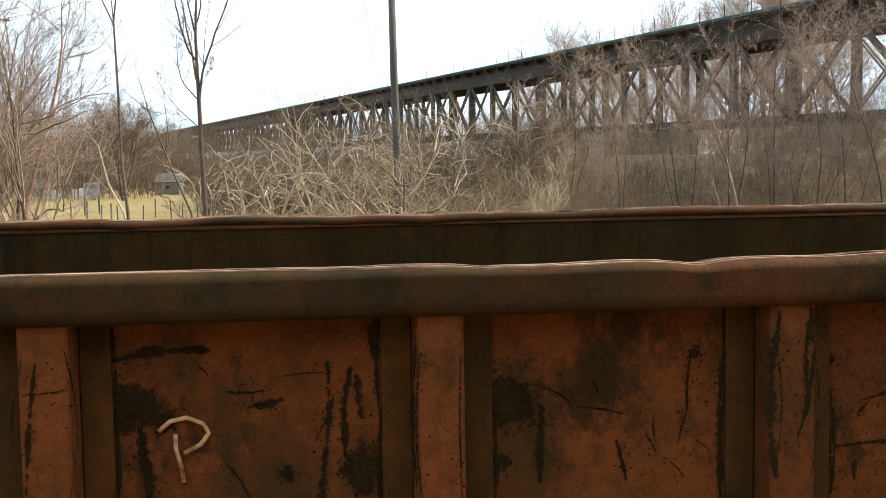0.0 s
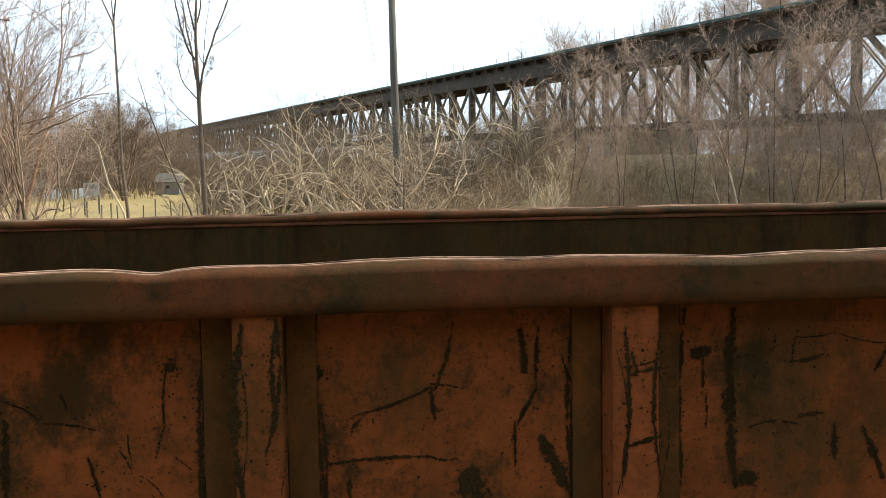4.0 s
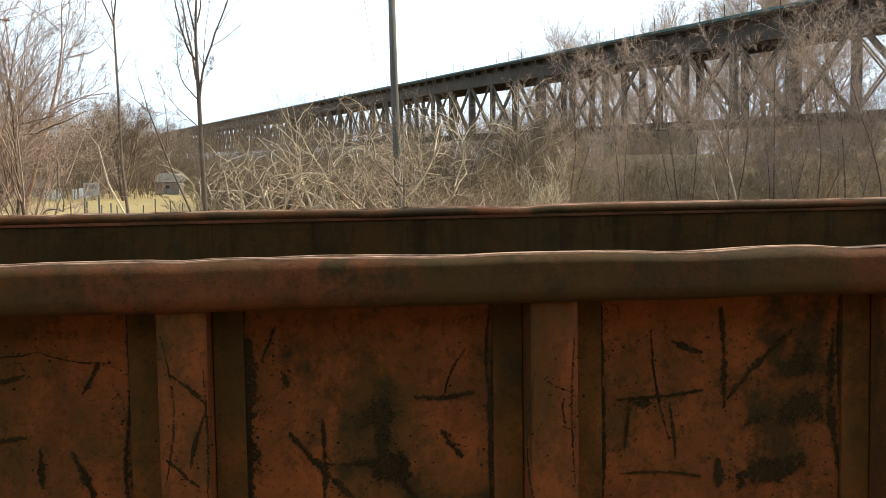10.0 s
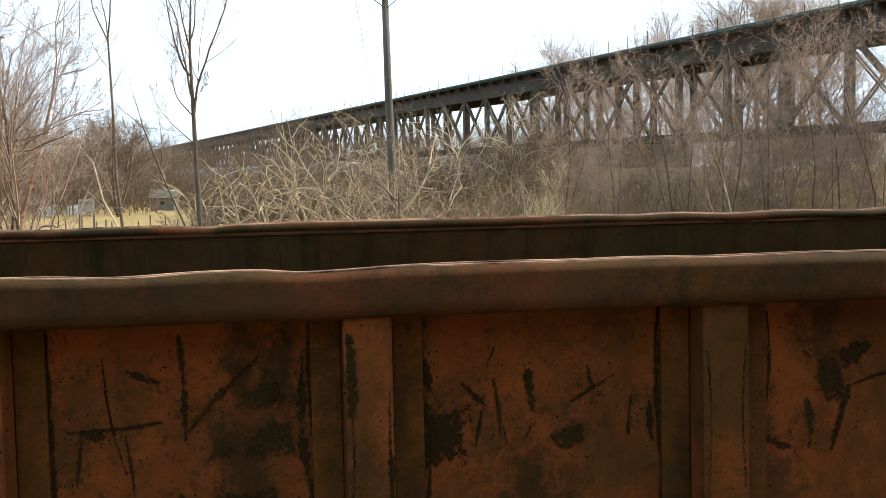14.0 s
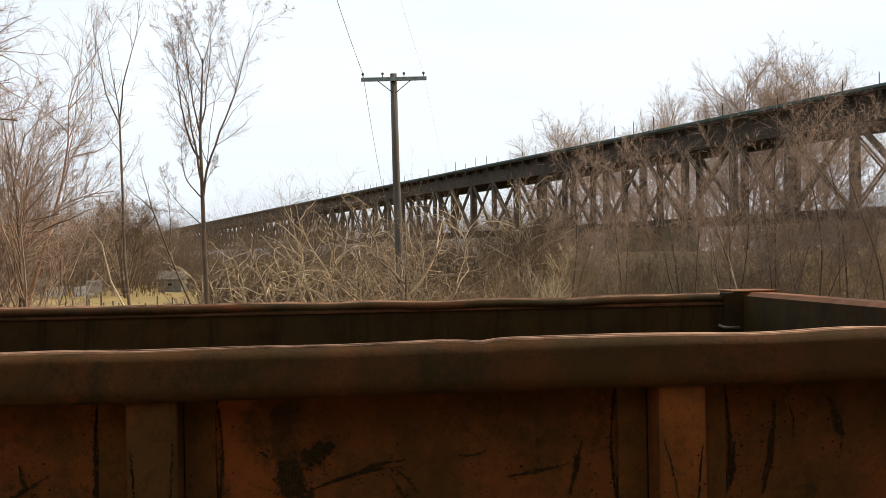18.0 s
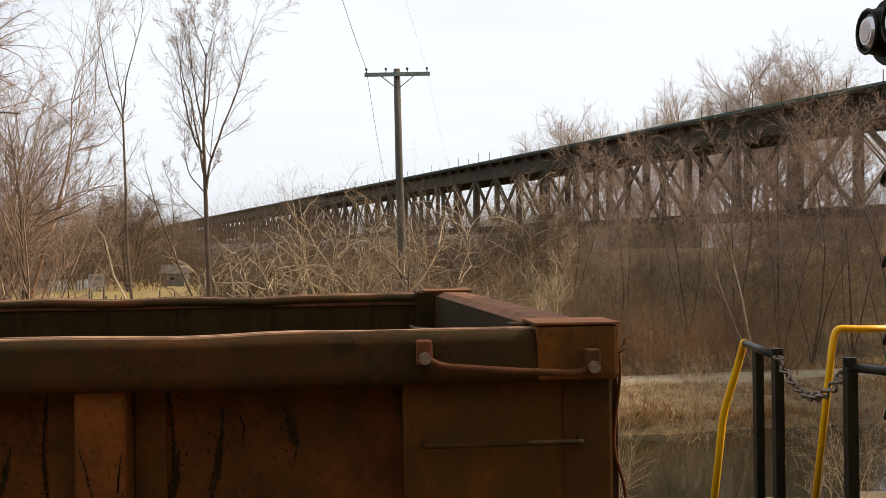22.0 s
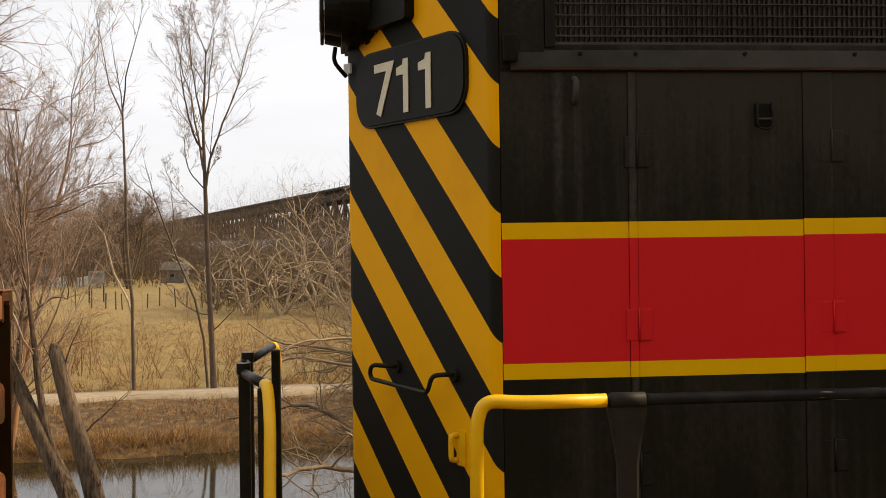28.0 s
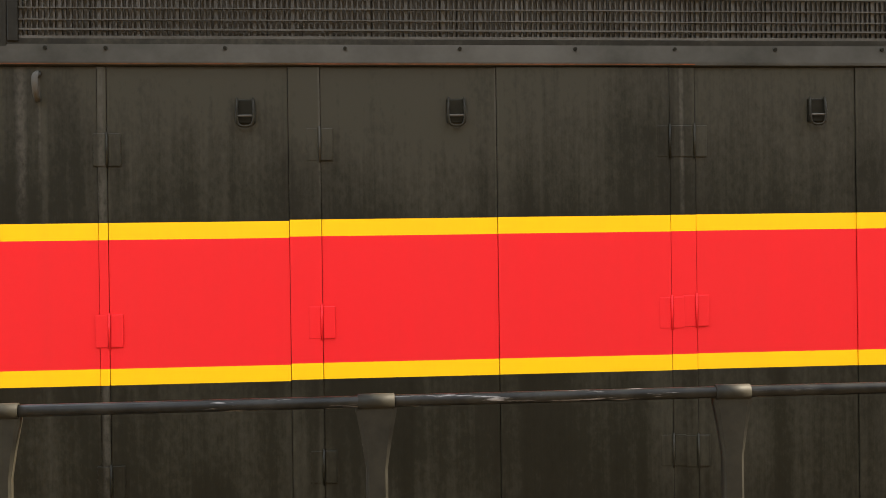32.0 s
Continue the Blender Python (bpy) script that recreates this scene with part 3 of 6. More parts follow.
def grow(rng, base, heading, length, radius, levels, keep=0.55, thin=0.0035):
    """Branches level by level. levels: (segments, wander, lift, children, angle, length ratio, first child at). Gives a list of (points, radii)."""
    base, heading = np.atleast_2d(np.array(base, dtype=float)), unit(np.atleast_2d(np.array(heading, dtype=float)))
    length, radius = np.broadcast_to(np.array(length, dtype=float), (len(base),)), np.broadcast_to(np.array(radius, dtype=float), (len(base),))
    out = []
    for n, wander, lift, kids, angle, ratio, first in levels:
        pts, dirs, d = [base], [heading], heading
        for i in range(n):
            d = unit(d + rng.normal(0, wander, d.shape) + np.array([0, 0, lift]))
            pts.append(pts[-1] + d * (length / n)[:, None])
            dirs.append(d)
        pts, dirs = np.stack(pts, 1), np.stack(dirs, 1)
        taper = np.linspace(1, 0.30 if out else 0.10, n + 1)
        out.append((pts, radius[:, None] * taper))
        if not kids:
            break
        m = len(base)
        at = first + (1 - first) * rng.random((m, kids)) ** 0.8
        f = np.clip(at * n, 0, n - 1e-3)
        i0, fr = f.astype(int), f - f.astype(int)
        rows = np.arange(m)[:, None]
        start = pts[rows, i0] * (1 - fr)[..., None] + pts[rows, i0 + 1] * fr[..., None]
        along = dirs[rows, i0 + 1]
        across = unit(np.cross(along, rng.normal(size=along.shape)))
        th = np.radians(angle * (0.6 + 0.8 * rng.random((m, kids))))[..., None]
        length = (length[:, None] * ratio * (1.15 - 0.6 * at) * (0.6 + 0.8 * rng.random((m, kids)))).ravel()
        radius = np.maximum(radius[:, None] * (1 - 0.7 * at) * keep, thin).ravel()
        base, heading = start.reshape(-1, 3), unit(along * np.cos(th) + across * np.sin(th)).reshape(-1, 3)
    return out


def tubes(name, branches, sides):
    """One mesh of tapering branches."""
    verts, faces, n0 = [], [], 0
    for (pts, rad), k in zip(branches, sides):
        m, s = pts.shape[:2]
        d = unit(np.gradient(pts, axis=1))
        ref = unit(np.cross(d, np.where(np.abs(d[..., 2:3]) > 0.9, np.array([1.0, 0, 0]), np.array([0, 0, 1.0]))))
        side = np.cross(d, ref)
        ang = np.arange(k) * 2 * np.pi / k
        ring = pts[:, :, None] + rad[:, :, None, None] * (ref[:, :, None] * np.cos(ang)[:, None] + side[:, :, None] * np.sin(ang)[:, None])
        verts.append(ring.reshape(-1, 3))
        idx = n0 + np.arange(m * s * k).reshape(m, s, k)
        nxt = np.roll(idx, -1, 2)
        faces.append(np.stack([idx[:, :-1], nxt[:, :-1], nxt[:, 1:], idx[:, 1:]], -1).reshape(-1, 4))
        n0 += m * s * k
    return mesh_of(name, np.concatenate(verts), np.concatenate(faces), True)


def tree(name, seed, foot, stems, levels, wood, fine, label, category="tree", split=2, group="", keep=0.55, thin=0.0035, bole=None):
    """A bare tree: trunk and limbs in one mesh, the fine crown in another. stems: (heading, length, radius) from the foot, or (heading, length, radius, start) off a bole of (points, radii)."""
    rng = np.random.default_rng(seed)
    ob = new(name)
    ob.location = foot
    starts = [s[3] if len(s) > 3 else (0, 0, -0.15) for s in stems]
    br = grow(rng, starts, [s[0] for s in stems], [s[1] for s in stems], [s[2] for s in stems], levels, keep, thin)
    main = [(np.array([bole[0]], dtype=float), np.array([bole[1]], dtype=float))] if bole else []
    put("trunk", tubes("trunk", main + br[:split], [8] * len(main) + [8, 5, 4][:split]), wood, ob)
    put("crown", tubes("crown", br[split:], [4, 3, 3, 3]), fine, ob)
    return tagged(ob, label, category, group)


def foot_at(a, d, sink=0.0):
    p = spot(a, d)
    p.z = float(ground_z(p.x, p.y)) - sink
    return p


def thicket(name, seed, feet, height, levels, material, label, lean=0.35, stems=4, thick=0.012):
    """Many shrubs as one mass."""
    rng = np.random.default_rng(seed)
    base = np.repeat(np.array(feet), stems, 0) + rng.normal(0, 0.15, (len(feet) * stems, 3)) * np.array([1, 1, 0])
    head = rng.normal(0, lean, base.shape) * np.array([1, 1, 0.2]) + np.array([0, 0, 1.0])
    br = grow(rng, base, head, height * (0.5 + 0.8 * rng.random(len(base))), thick * (0.7 + 0.7 * rng.random(len(base))), levels)
    return tagged(put(name, tubes(name, br, [3, 3, 3, 3]), material), label, "brush", kind="stuff")


def scatter(rng, n, a0, a1, d0, d1):
    a, d = rng.uniform(a0, a1, n), rng.uniform(d0, d1, n)
    x = d * (a * math.cos(AXIS) + math.sin(AXIS))
    y = d * (math.cos(AXIS) - a * math.sin(AXIS))
    return np.stack([x, y, ground_z(x, y) - 0.05], 1)
# ---- railway bridge across the valley ----
def bridge():
    root = tagged(new("railway_bridge"), "dark steel deck-truss railway bridge on concrete piers", "bridge")
    root.matrix_world = pose(34.7, 47.1, 0, 0, 0, 103.4)
    top, panel, low = EYE + 9.0, 6.2, EYE + 2.16
    n, near = 74, 24
    L0 = -12
    for y in (0.0, -5.0):
        part("girder", boxed(L0, n * panel, y - 0.35, y + 0.1, top - 1.75, top - 0.25), M_BRIDGE, root, "deep plate girder under the deck")
        part("bottom_chord", boxed(L0, n * panel, y - 0.25, y + 0.12, low - 0.25, low + 0.25), M_BRIDGE, root)
    part("deck", boxed(L0, n * panel, -5.9, 0.75, top - 0.25, top - 0.02), M_BRIDGE, root)
    part("deck_edge", boxed(L0, n * panel, 0.76, 0.86, top - 0.10, top + 0.06), M_DECK, root, "blue-green edge beam")
    for x in np.arange(0, near * panel, panel / 2):
        part("cross_beam", boxed(x - 0.12, x + 0.12, -5.7, 0.7, top - 0.6, top - 0.26), M_BRIDGE, root) if x == 0 else put("cross_beam", bpy.data.meshes["cross_beam"], None, root, at=pose(x, 0, 0))
    post = part("post", boxed(-0.30, 0.30, -0.22, 0.10, low + 0.25, top - 1.75), M_BRACE, root)
    h, run = (top - 1.75) - (low + 0.25), panel - 0.6
    diags = []
    for s in (1, -1):
        bm = bmesh.new()
        ln = math.hypot(h, run)
        if s > 0:
            box(bm, -ln / 2, ln / 2, -0.08, 0.08, -0.19, 0.19)
        else:
            box(bm, -ln / 2, ln / 2, -0.05, 0.05, 0.06, 0.16)
            box(bm, -ln / 2, ln / 2, -0.05, 0.05, -0.16, -0.06)
        bmesh.ops.rotate(bm, verts=bm.verts, matrix=Matrix.Rotation(-s * math.atan2(h, run), 3, "Y"))
        diags.append(part("diagonal", bm, M_BRACE, root))
    far = bmesh.new()
    for i in range(n):
        for y in (0.0, -5.0):
            x = i * panel
            mid = pose(x + panel / 2, y - 0.06, low + 0.25 + h / 2)
            if i < near:
                if i or y:
                    put("post", post.data, None, root, at=pose(x, y, 0))
                for k, dg in enumerate(diags):
                    if y and (i + k) % 2:
                        continue
                    if i == 0 and y == 0.0:
                        dg.matrix_local = mid
                    else:
                        put("diagonal", dg.data, None, root, at=mid @ pose(0, 0.17 * k, 0, 0, 0, 180 * (i % 2)))
            else:
                box(far, x - 0.3, x + 0.3, y - 0.22, y + 0.1, low + 0.25, top - 1.75)
                for dg in (1, -1):
                    p0, p1 = Vector((x + 0.3, y, low + 0.25 if dg > 0 else top - 1.75)), Vector((x + panel - 0.3, y, top - 1.75 if dg > 0 else low + 0.25))
                    tube([p0, p1], 0.17, 4, False, far)
    part("far_bracing", far, M_BRIDGE, root)
    rng = np.random.default_rng(5)
    for x in np.arange(0, 60 * panel, 3.1):
        hgt = 0.5 + 0.6 * rng.random()
        if x < near * panel:
            part("deck_post", boxed(x - 0.018, x + 0.018, 0.70, 0.74, top - 0.05, top + hgt), M_BRIDGE, root)
    for x in (7.0, 46.5):
        part("pier", prism([(x - 1.3, 1.0), (x - 1.6, -2.5), (x - 1.3, -6.0), (x + 1.3, -6.0), (x + 1.6, -2.5), (x + 1.3, 1.0)], -4.0, low - 0.25), M_CONCRETE, root, "stained concrete pier")


bridge()


# ---- utility pole and wires ----
def utility_pole():
    foot = spot(-0.036, 44)
    foot.z = float(ground_z(foot.x, foot.y))
    root = tagged(new("utility_pole"), "weathered timber utility pole with one crossarm", "utility pole")
    root.location = foot
    topz = EYE + 6.72 - foot.z
    part("shaft", tube([(0.18, 0, -0.3), (0.10, 0, 4), (-0.03, 0, 8), (-0.10, 0, topz)], [0.19, 0.165, 0.14, 0.125], 12), M_POLE, root)
    turn = pose(-0.09, -0.16, topz - 0.22, 0, -2.5, 6)
    part("crossarm", boxed(-1.22, 1.22, -0.055, 0.055, -0.07, 0.07, 0.008), M_ARM, root, "grey-green timber crossarm", at=turn)
    for s in (-1, 1):
        part("brace", tube([(s * 0.62, -0.02, -0.06), (s * 0.05, 0.06, -0.50)], 0.018, 6), M_WIRE, root, at=turn)
    for x in (-1.15, -0.42, 0.38, 1.12):
        bm = tube([(x, 0, 0.05), (x, 0, 0.16)], 0.016, 8)
        disc(bm, (x, 0, 0.18), (0, 0, 1), 0.045, 0.05, 12)
        disc(bm, (x, 0, 0.225), (0, 0, 1), 0.055, 0.045, 12, 0.03)
        part("insulator", bm, M_GLASS, root, at=turn)
    # wires: one pair comes over the tracks, one leaves to the next pole beyond
    for k, x in enumerate((-1.15, -0.42, 0.38, 1.12)):
        p0 = (Matrix.Translation(foot) @ turn) @ Vector((x, 0, 0.22))
        near_end = spot(-0.145 + 0.02 * k, 20, 0.42)
        far_end = spot(-0.036 + 0.02 * k, 110, 0.02)
        for name, end, sag in (("service_wire", near_end, 0.25), ("line_wire", far_end, 1.6)):
            if k not in (0, 3):
                continue
            pts = [p0.lerp(end, i / 16) - Vector((0, 0, sag * 4 * (i / 16) * (1 - i / 16))) for i in range(17)]
            tagged(part(name, tube(pts, 0.0025 if k else 0.009, 5), M_WIRE), "thin overhead wire tied to the utility pole", "wire", "overhead wires")


utility_pole()


# ---- far end of the field: houses, sign board, fence ----
def house(a, d, w, dep, h, wall, label, turn=0.0):
    root = tagged(new("house"), label, "house")
    p = foot_at(a, d)
    root.matrix_world = pose(p.x, p.y, p.z, 0, 0, turn)
    part("wall", boxed(-w / 2, w / 2, -dep / 2, dep / 2, -0.3, h), wall, root)
    part("roof", extrude_x([(-dep / 2 - 0.3, h), (dep / 2 + 0.3, h), (0, h + dep * 0.42)], [-w / 2 - 0.3, w / 2 + 0.3]), M_ROOF, root)
    for k in range(max(1, int(w / 2.2))):
        x = -w / 2 + (k + 0.5) * w / max(1, int(w / 2.2))
        win = part("window", boxed(x - 0.32, x + 0.32, -dep / 2 - 0.06, -dep / 2 + 0.02, h * 0.42, h * 0.72), M_PANE, root)
        part("frame", boxed(x - 0.38, x + 0.38, -dep / 2 - 0.04, -dep / 2 + 0.01, h * 0.42 - 0.06, h * 0.72 + 0.06), M_BOARD, win)
    return root


house(-0.249, 330, 3.6, 4.5, 4.2, M_WHITE, "small white gabled house beyond the field", 20)
house(-0.226, 175, 3.4, 3, 1.7, M_SIDING, "grey metal shed beyond the field", -8)
house(-0.338, 170, 2.6, 3, 1.2, M_SIDING, "low grey building at the wood's edge", 5)


def white_panels():
    root = tagged(new("white_fence"), "row of tall white fence panels at the field's edge", "fence")
    p = foot_at(-0.3125, 158)
    root.matrix_world = pose(p.x, p.y, p.z, 0, 0, 4)
    for k in range(7):
        if k == 3:
            continue
        part("panel", boxed(-3 + k * 0.9, -3 + k * 0.9 + 0.62, -0.05, 0.05, 0.15, 1.35 + 0.12 * (k % 3), 0.01), M_WHITE, root)
    for k in range(8):
        part("post", boxed(-3.15 + k * 0.9, -3.03 + k * 0.9, -0.07, 0.07, -0.1, 1.5), M_BOARD, root)


white_panels()


def sign_board():
    root = tagged(new("notice_board"), "weathered notice board on two posts in the field", "sign")
    p = foot_at(-0.2925, 112)
    root.matrix_world = pose(p.x, p.y, p.z, 0, 0, -6)
    part("board", boxed(-0.72, 0.72, -0.04, 0.04, 1.55, 2.75, 0.01), M_BOARD, root)
    part("notice", boxed(-0.55, 0.5, -0.055, -0.042, 2.2, 2.6), M_SIDING, root, "pale notice with unreadable lines")
    for s in (-0.68, 0.68):
        part("post", boxed(s - 0.07, s + 0.07, 0.045, 0.16, -0.3, 2.85), M_POLE, root)


sign_board()
fence = tagged(new("field_fence"), "row of thin timber fence posts across the field", "fence")
rngf = np.random.default_rng(11)
for k in range(14):
    p = foot_at(-0.31 + 0.0115 * k + rngf.normal(0, 0.0035), 100 + rngf.normal(0, 1.0) + k * 0.35)
    hgt = 1.2 + 0.35 * rngf.random()
    part("post", boxed(-0.05, 0.05, -0.05, 0.05, -0.2, hgt, 0.01), M_POLE, fence, at=pose(p.x, p.y, p.z, rngf.normal(0, 2), rngf.normal(0, 2), rngf.uniform(0, 90)))

# ---- trees ----
NARROW = [(10, 0.045, 0.02, 15, 27, 0.36, 0.30), (7, 0.09, 0.07, 9, 33, 0.42, 0.15), (5, 0.12, 0.04, 6, 38, 0.5, 0.1), (2, 0.15, 0.02, 0, 0, 0, 0)]
TWIGGY = [(10, 0.06, 0.02, 16, 40, 0.40, 0.30), (7, 0.12, 0.05, 11, 40, 0.46, 0.12), (5, 0.15, 0.02, 8, 44, 0.5, 0.1), (2, 0.15, 0.01, 0, 0, 0, 0)]
THIN = [(14, 0.10, 0.06, 13, 38, 0.36, 0.14), (8, 0.13, 0.08, 8, 36, 0.42, 0.12), (5, 0.14, 0.05, 5, 40, 0.5, 0.1), (2, 0.14, 0.02, 0, 0, 0, 0)]
tree("slender_tree", 14, foot_at(-0.1950, 42.5),
     [((-0.72, 0.1, 1), 4.6, 0.040, (-0.30, 0, 8.6)), ((0.46, 0.0, 1), 6.6, 0.046, (-0.18, 0, 7.3)), ((-1.1, 0.1, 0.9), 2.8, 0.026, (-0.24, 0, 7.2)), ((-1.0, -0.2, 1.0), 2.5, 0.022, (-0.20, 0, 6.2)), ((-0.30, -0.2, 1), 4.2, 0.034, (-0.26, 0, 9.4)),
      ((0.30, 0.2, 1), 3.8, 0.030, (-0.22, 0, 9.9)), ((0.9, -0.1, 0.6), 1.1, 0.014, (-0.18, 0, 7.6)), ((1.0, 0.2, 0.5), 1.7, 0.026, (-0.03, 0, 2.1)), ((-1.0, -0.1, -0.05), 2.2, 0.024, (-0.05, 0, 2.7)), ((-0.15, 0.1, 1), 2.4, 0.020, (-0.16, 0, 12.0)), ((0.25, -0.1, 1), 2.2, 0.018, (-0.16, 0, 12.0)), ((-0.5, 0.3, 1), 2.8, 0.020, (-0.18, 0, 10.8)), ((-0.16, 0.1, 1), 5.6, 0.045, (-0.28, 0, 7.9))],
     THIN, M_BARK, M_MAUVE, "tall bare tree with a straight leader beside the towpath", keep=0.40, thin=0.0045, bole=([(0.06, 0, -0.2), (0.0, 0, 1.2), (-0.08, 0, 3.2), (-0.16, 0, 5.2), (-0.22, 0, 7.4), (-0.28, 0, 9.4), (-0.16, 0, 12.2)], [0.130, 0.104, 0.092, 0.084, 0.070, 0.050, 0.022]))
tree("leaning_sapling", 5, foot_at(-0.1985, 42.9), [((-0.12, 0, 1), 1.8, 0.022, (-1.86, 0, 6.8)), ((0.22, 0, 1), 2.3, 0.022, (-1.32, 0, 5.3)), ((-0.9, 0.1, 0.9), 1.7, 0.018, (-1.86, 0, 6.8)), ((0.5, 0.2, 0.7), 1.2, 0.014, (-0.9, 0, 4.2))],
     [(8, 0.09, 0.05, 7, 34, 0.36, 0.2), (6, 0.1, 0.06, 5, 36, 0.45, 0.1), (3, 0.12, 0.04, 0, 0, 0, 0)], M_BARK, M_MAUVE, "thin bare sapling leaning away from the towpath", bole=([(0, 0, -0.2), (-0.15, 0, 1.8), (-0.45, 0, 3.2), (-1.15, 0, 4.9), (-1.88, 0, 6.9)], [0.055, 0.048, 0.042, 0.034, 0.022]))
tree("sapling", 8, foot_at(-0.2610, 42.8), [((-0.24, 0, 1), 3.9, 0.030, (-0.36, 0, 9.9)), ((0.20, 0, 1), 4.2, 0.032, (-0.36, 0, 10.0)), ((-0.02, 0.1, 1), 3.4, 0.024, (-0.36, 0, 10.0)), ((0.55, 0, 0.9), 1.5, 0.013, (-0.28, 0, 8.2)), ((-0.6, 0, 0.9), 1.7, 0.014, (-0.30, 0, 8.8)), ((0.6, 0.1, 0.7), 1.2, 0.010, (-0.2, 0, 6.0))],
     [(10, 0.08, 0.05, 7, 30, 0.32, 0.2), (6, 0.09, 0.08, 5, 34, 0.45, 0.1), (3, 0.12, 0.04, 0, 0, 0, 0)], M_BARK, M_MAUVE, "slim bare sapling forked near its top beside the towpath", bole=([(0, 0, -0.2), (-0.05, 0, 3.2), (-0.22, 0, 5.0), (-0.26, 0, 7.2), (-0.36, 0, 10.1)], [0.074, 0.062, 0.054, 0.046, 0.034]))
tree("bowed_sapling", 9, foot_at(-0.2635, 43.0), [((-0.5, 0, 1), 1.5, 0.016, (-0.95, 0, 5.6)), ((0.2, 0.1, 1), 1.4, 0.014, (-0.92, 0, 5.4)), ((-0.7, 0, 0.5), 1.0, 0.012, (-0.6, 0, 4.0))],
     [(8, 0.10, 0.05, 6, 34, 0.36, 0.2), (5, 0.1, 0.06, 4, 36, 0.45, 0.1), (2, 0.12, 0.04, 0, 0, 0, 0)], M_PALE, M_MAUVE, "pale bowed sapling among the towpath trees", bole=([(0, 0, -0.2), (0.10, 0, 2.4), (-0.10, 0, 3.2), (-0.60, 0, 4.2), (-0.95, 0, 5.7)], [0.055, 0.048, 0.042, 0.034, 0.020]))
tree("leaning_tree", 21, foot_at(-0.296, 26.5), [((-0.38, 0.05, 1), 9.2, 0.27), ((-0.55, 0.0, 1), 8.6, 0.14)],
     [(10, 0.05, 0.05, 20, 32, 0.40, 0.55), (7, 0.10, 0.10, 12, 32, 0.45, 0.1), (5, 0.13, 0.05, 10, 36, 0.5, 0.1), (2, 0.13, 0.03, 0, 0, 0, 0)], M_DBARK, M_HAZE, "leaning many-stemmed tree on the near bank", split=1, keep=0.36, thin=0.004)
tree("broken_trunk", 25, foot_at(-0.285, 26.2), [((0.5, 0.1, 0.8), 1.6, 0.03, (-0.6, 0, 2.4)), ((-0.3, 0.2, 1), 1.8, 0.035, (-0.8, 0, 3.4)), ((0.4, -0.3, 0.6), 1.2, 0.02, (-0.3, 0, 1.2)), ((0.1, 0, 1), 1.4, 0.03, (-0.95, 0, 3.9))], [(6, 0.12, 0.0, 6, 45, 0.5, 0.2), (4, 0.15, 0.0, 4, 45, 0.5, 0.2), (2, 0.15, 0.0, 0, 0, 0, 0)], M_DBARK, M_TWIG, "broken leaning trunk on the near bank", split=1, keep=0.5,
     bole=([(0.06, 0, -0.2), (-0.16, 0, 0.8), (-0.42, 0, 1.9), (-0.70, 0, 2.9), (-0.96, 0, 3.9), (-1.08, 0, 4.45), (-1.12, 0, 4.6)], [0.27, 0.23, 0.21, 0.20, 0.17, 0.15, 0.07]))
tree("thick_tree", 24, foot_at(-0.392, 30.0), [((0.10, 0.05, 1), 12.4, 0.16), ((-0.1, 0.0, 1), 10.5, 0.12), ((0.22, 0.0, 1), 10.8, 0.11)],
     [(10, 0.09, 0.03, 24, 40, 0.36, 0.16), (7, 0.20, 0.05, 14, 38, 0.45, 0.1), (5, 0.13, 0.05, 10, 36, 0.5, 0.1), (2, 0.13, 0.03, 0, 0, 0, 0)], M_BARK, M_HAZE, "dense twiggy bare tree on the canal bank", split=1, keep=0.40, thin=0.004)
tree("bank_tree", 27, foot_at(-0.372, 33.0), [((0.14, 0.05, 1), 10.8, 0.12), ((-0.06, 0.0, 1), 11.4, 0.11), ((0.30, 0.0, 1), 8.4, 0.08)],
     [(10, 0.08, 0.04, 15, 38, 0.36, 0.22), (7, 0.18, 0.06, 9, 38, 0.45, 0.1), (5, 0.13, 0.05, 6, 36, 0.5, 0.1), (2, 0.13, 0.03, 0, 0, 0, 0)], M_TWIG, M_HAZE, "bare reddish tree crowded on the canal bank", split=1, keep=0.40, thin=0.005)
tree("overhanging_tree", 22, foot_at(-0.52, 21.0), [((0.10, 0.0, 1), 10.5, 0.17), ((0.22, 0.05, 1), 9.5, 0.11)],
     [(10, 0.05, -0.02, 12, 50, 0.36, 0.62), (7, 0.12, -0.02, 9, 40, 0.45, 0.15), (5, 0.14, -0.03, 6, 42, 0.5, 0.1), (2, 0.15, -0.02, 0, 0, 0, 0)], M_BARK, M_TWIG, "bare tree reaching over from the near bank")
tree("spreading_tree", 33, foot_at(-0.042, 27.0), [((0.02, 0, 1), 6.2, 0.17), ((0.10, 0.1, 1), 5.6, 0.07), ((-0.12, 0.1, 1), 5.4, 0.065), ((0.25, -0.1, 0.8), 3.6, 0.04), ((-0.3, -0.1, 0.8), 3.4, 0.04)],
     [(9, 0.07, 0.02, 19, 62, 0.68, 0.22), (12, 0.20, 0.0, 11, 48, 0.42, 0.12), (7, 0.22, 0.0, 8, 48, 0.5, 0.1), (3, 0.2, 0.0, 0, 0, 0, 0)], M_BARK, M_CROOK, "low spreading tree with crooked brown branches on the near bank", split=1, keep=0.56)
TANGLE = [(10, 0.15, -0.01, 9, 44, 0.52, 0.18), (9, 0.21, -0.03, 6, 46, 0.5, 0.12), (5, 0.20, -0.02, 4, 45, 0.5, 0.1), (1, 0.16, 0.0, 0, 0, 0, 0)]
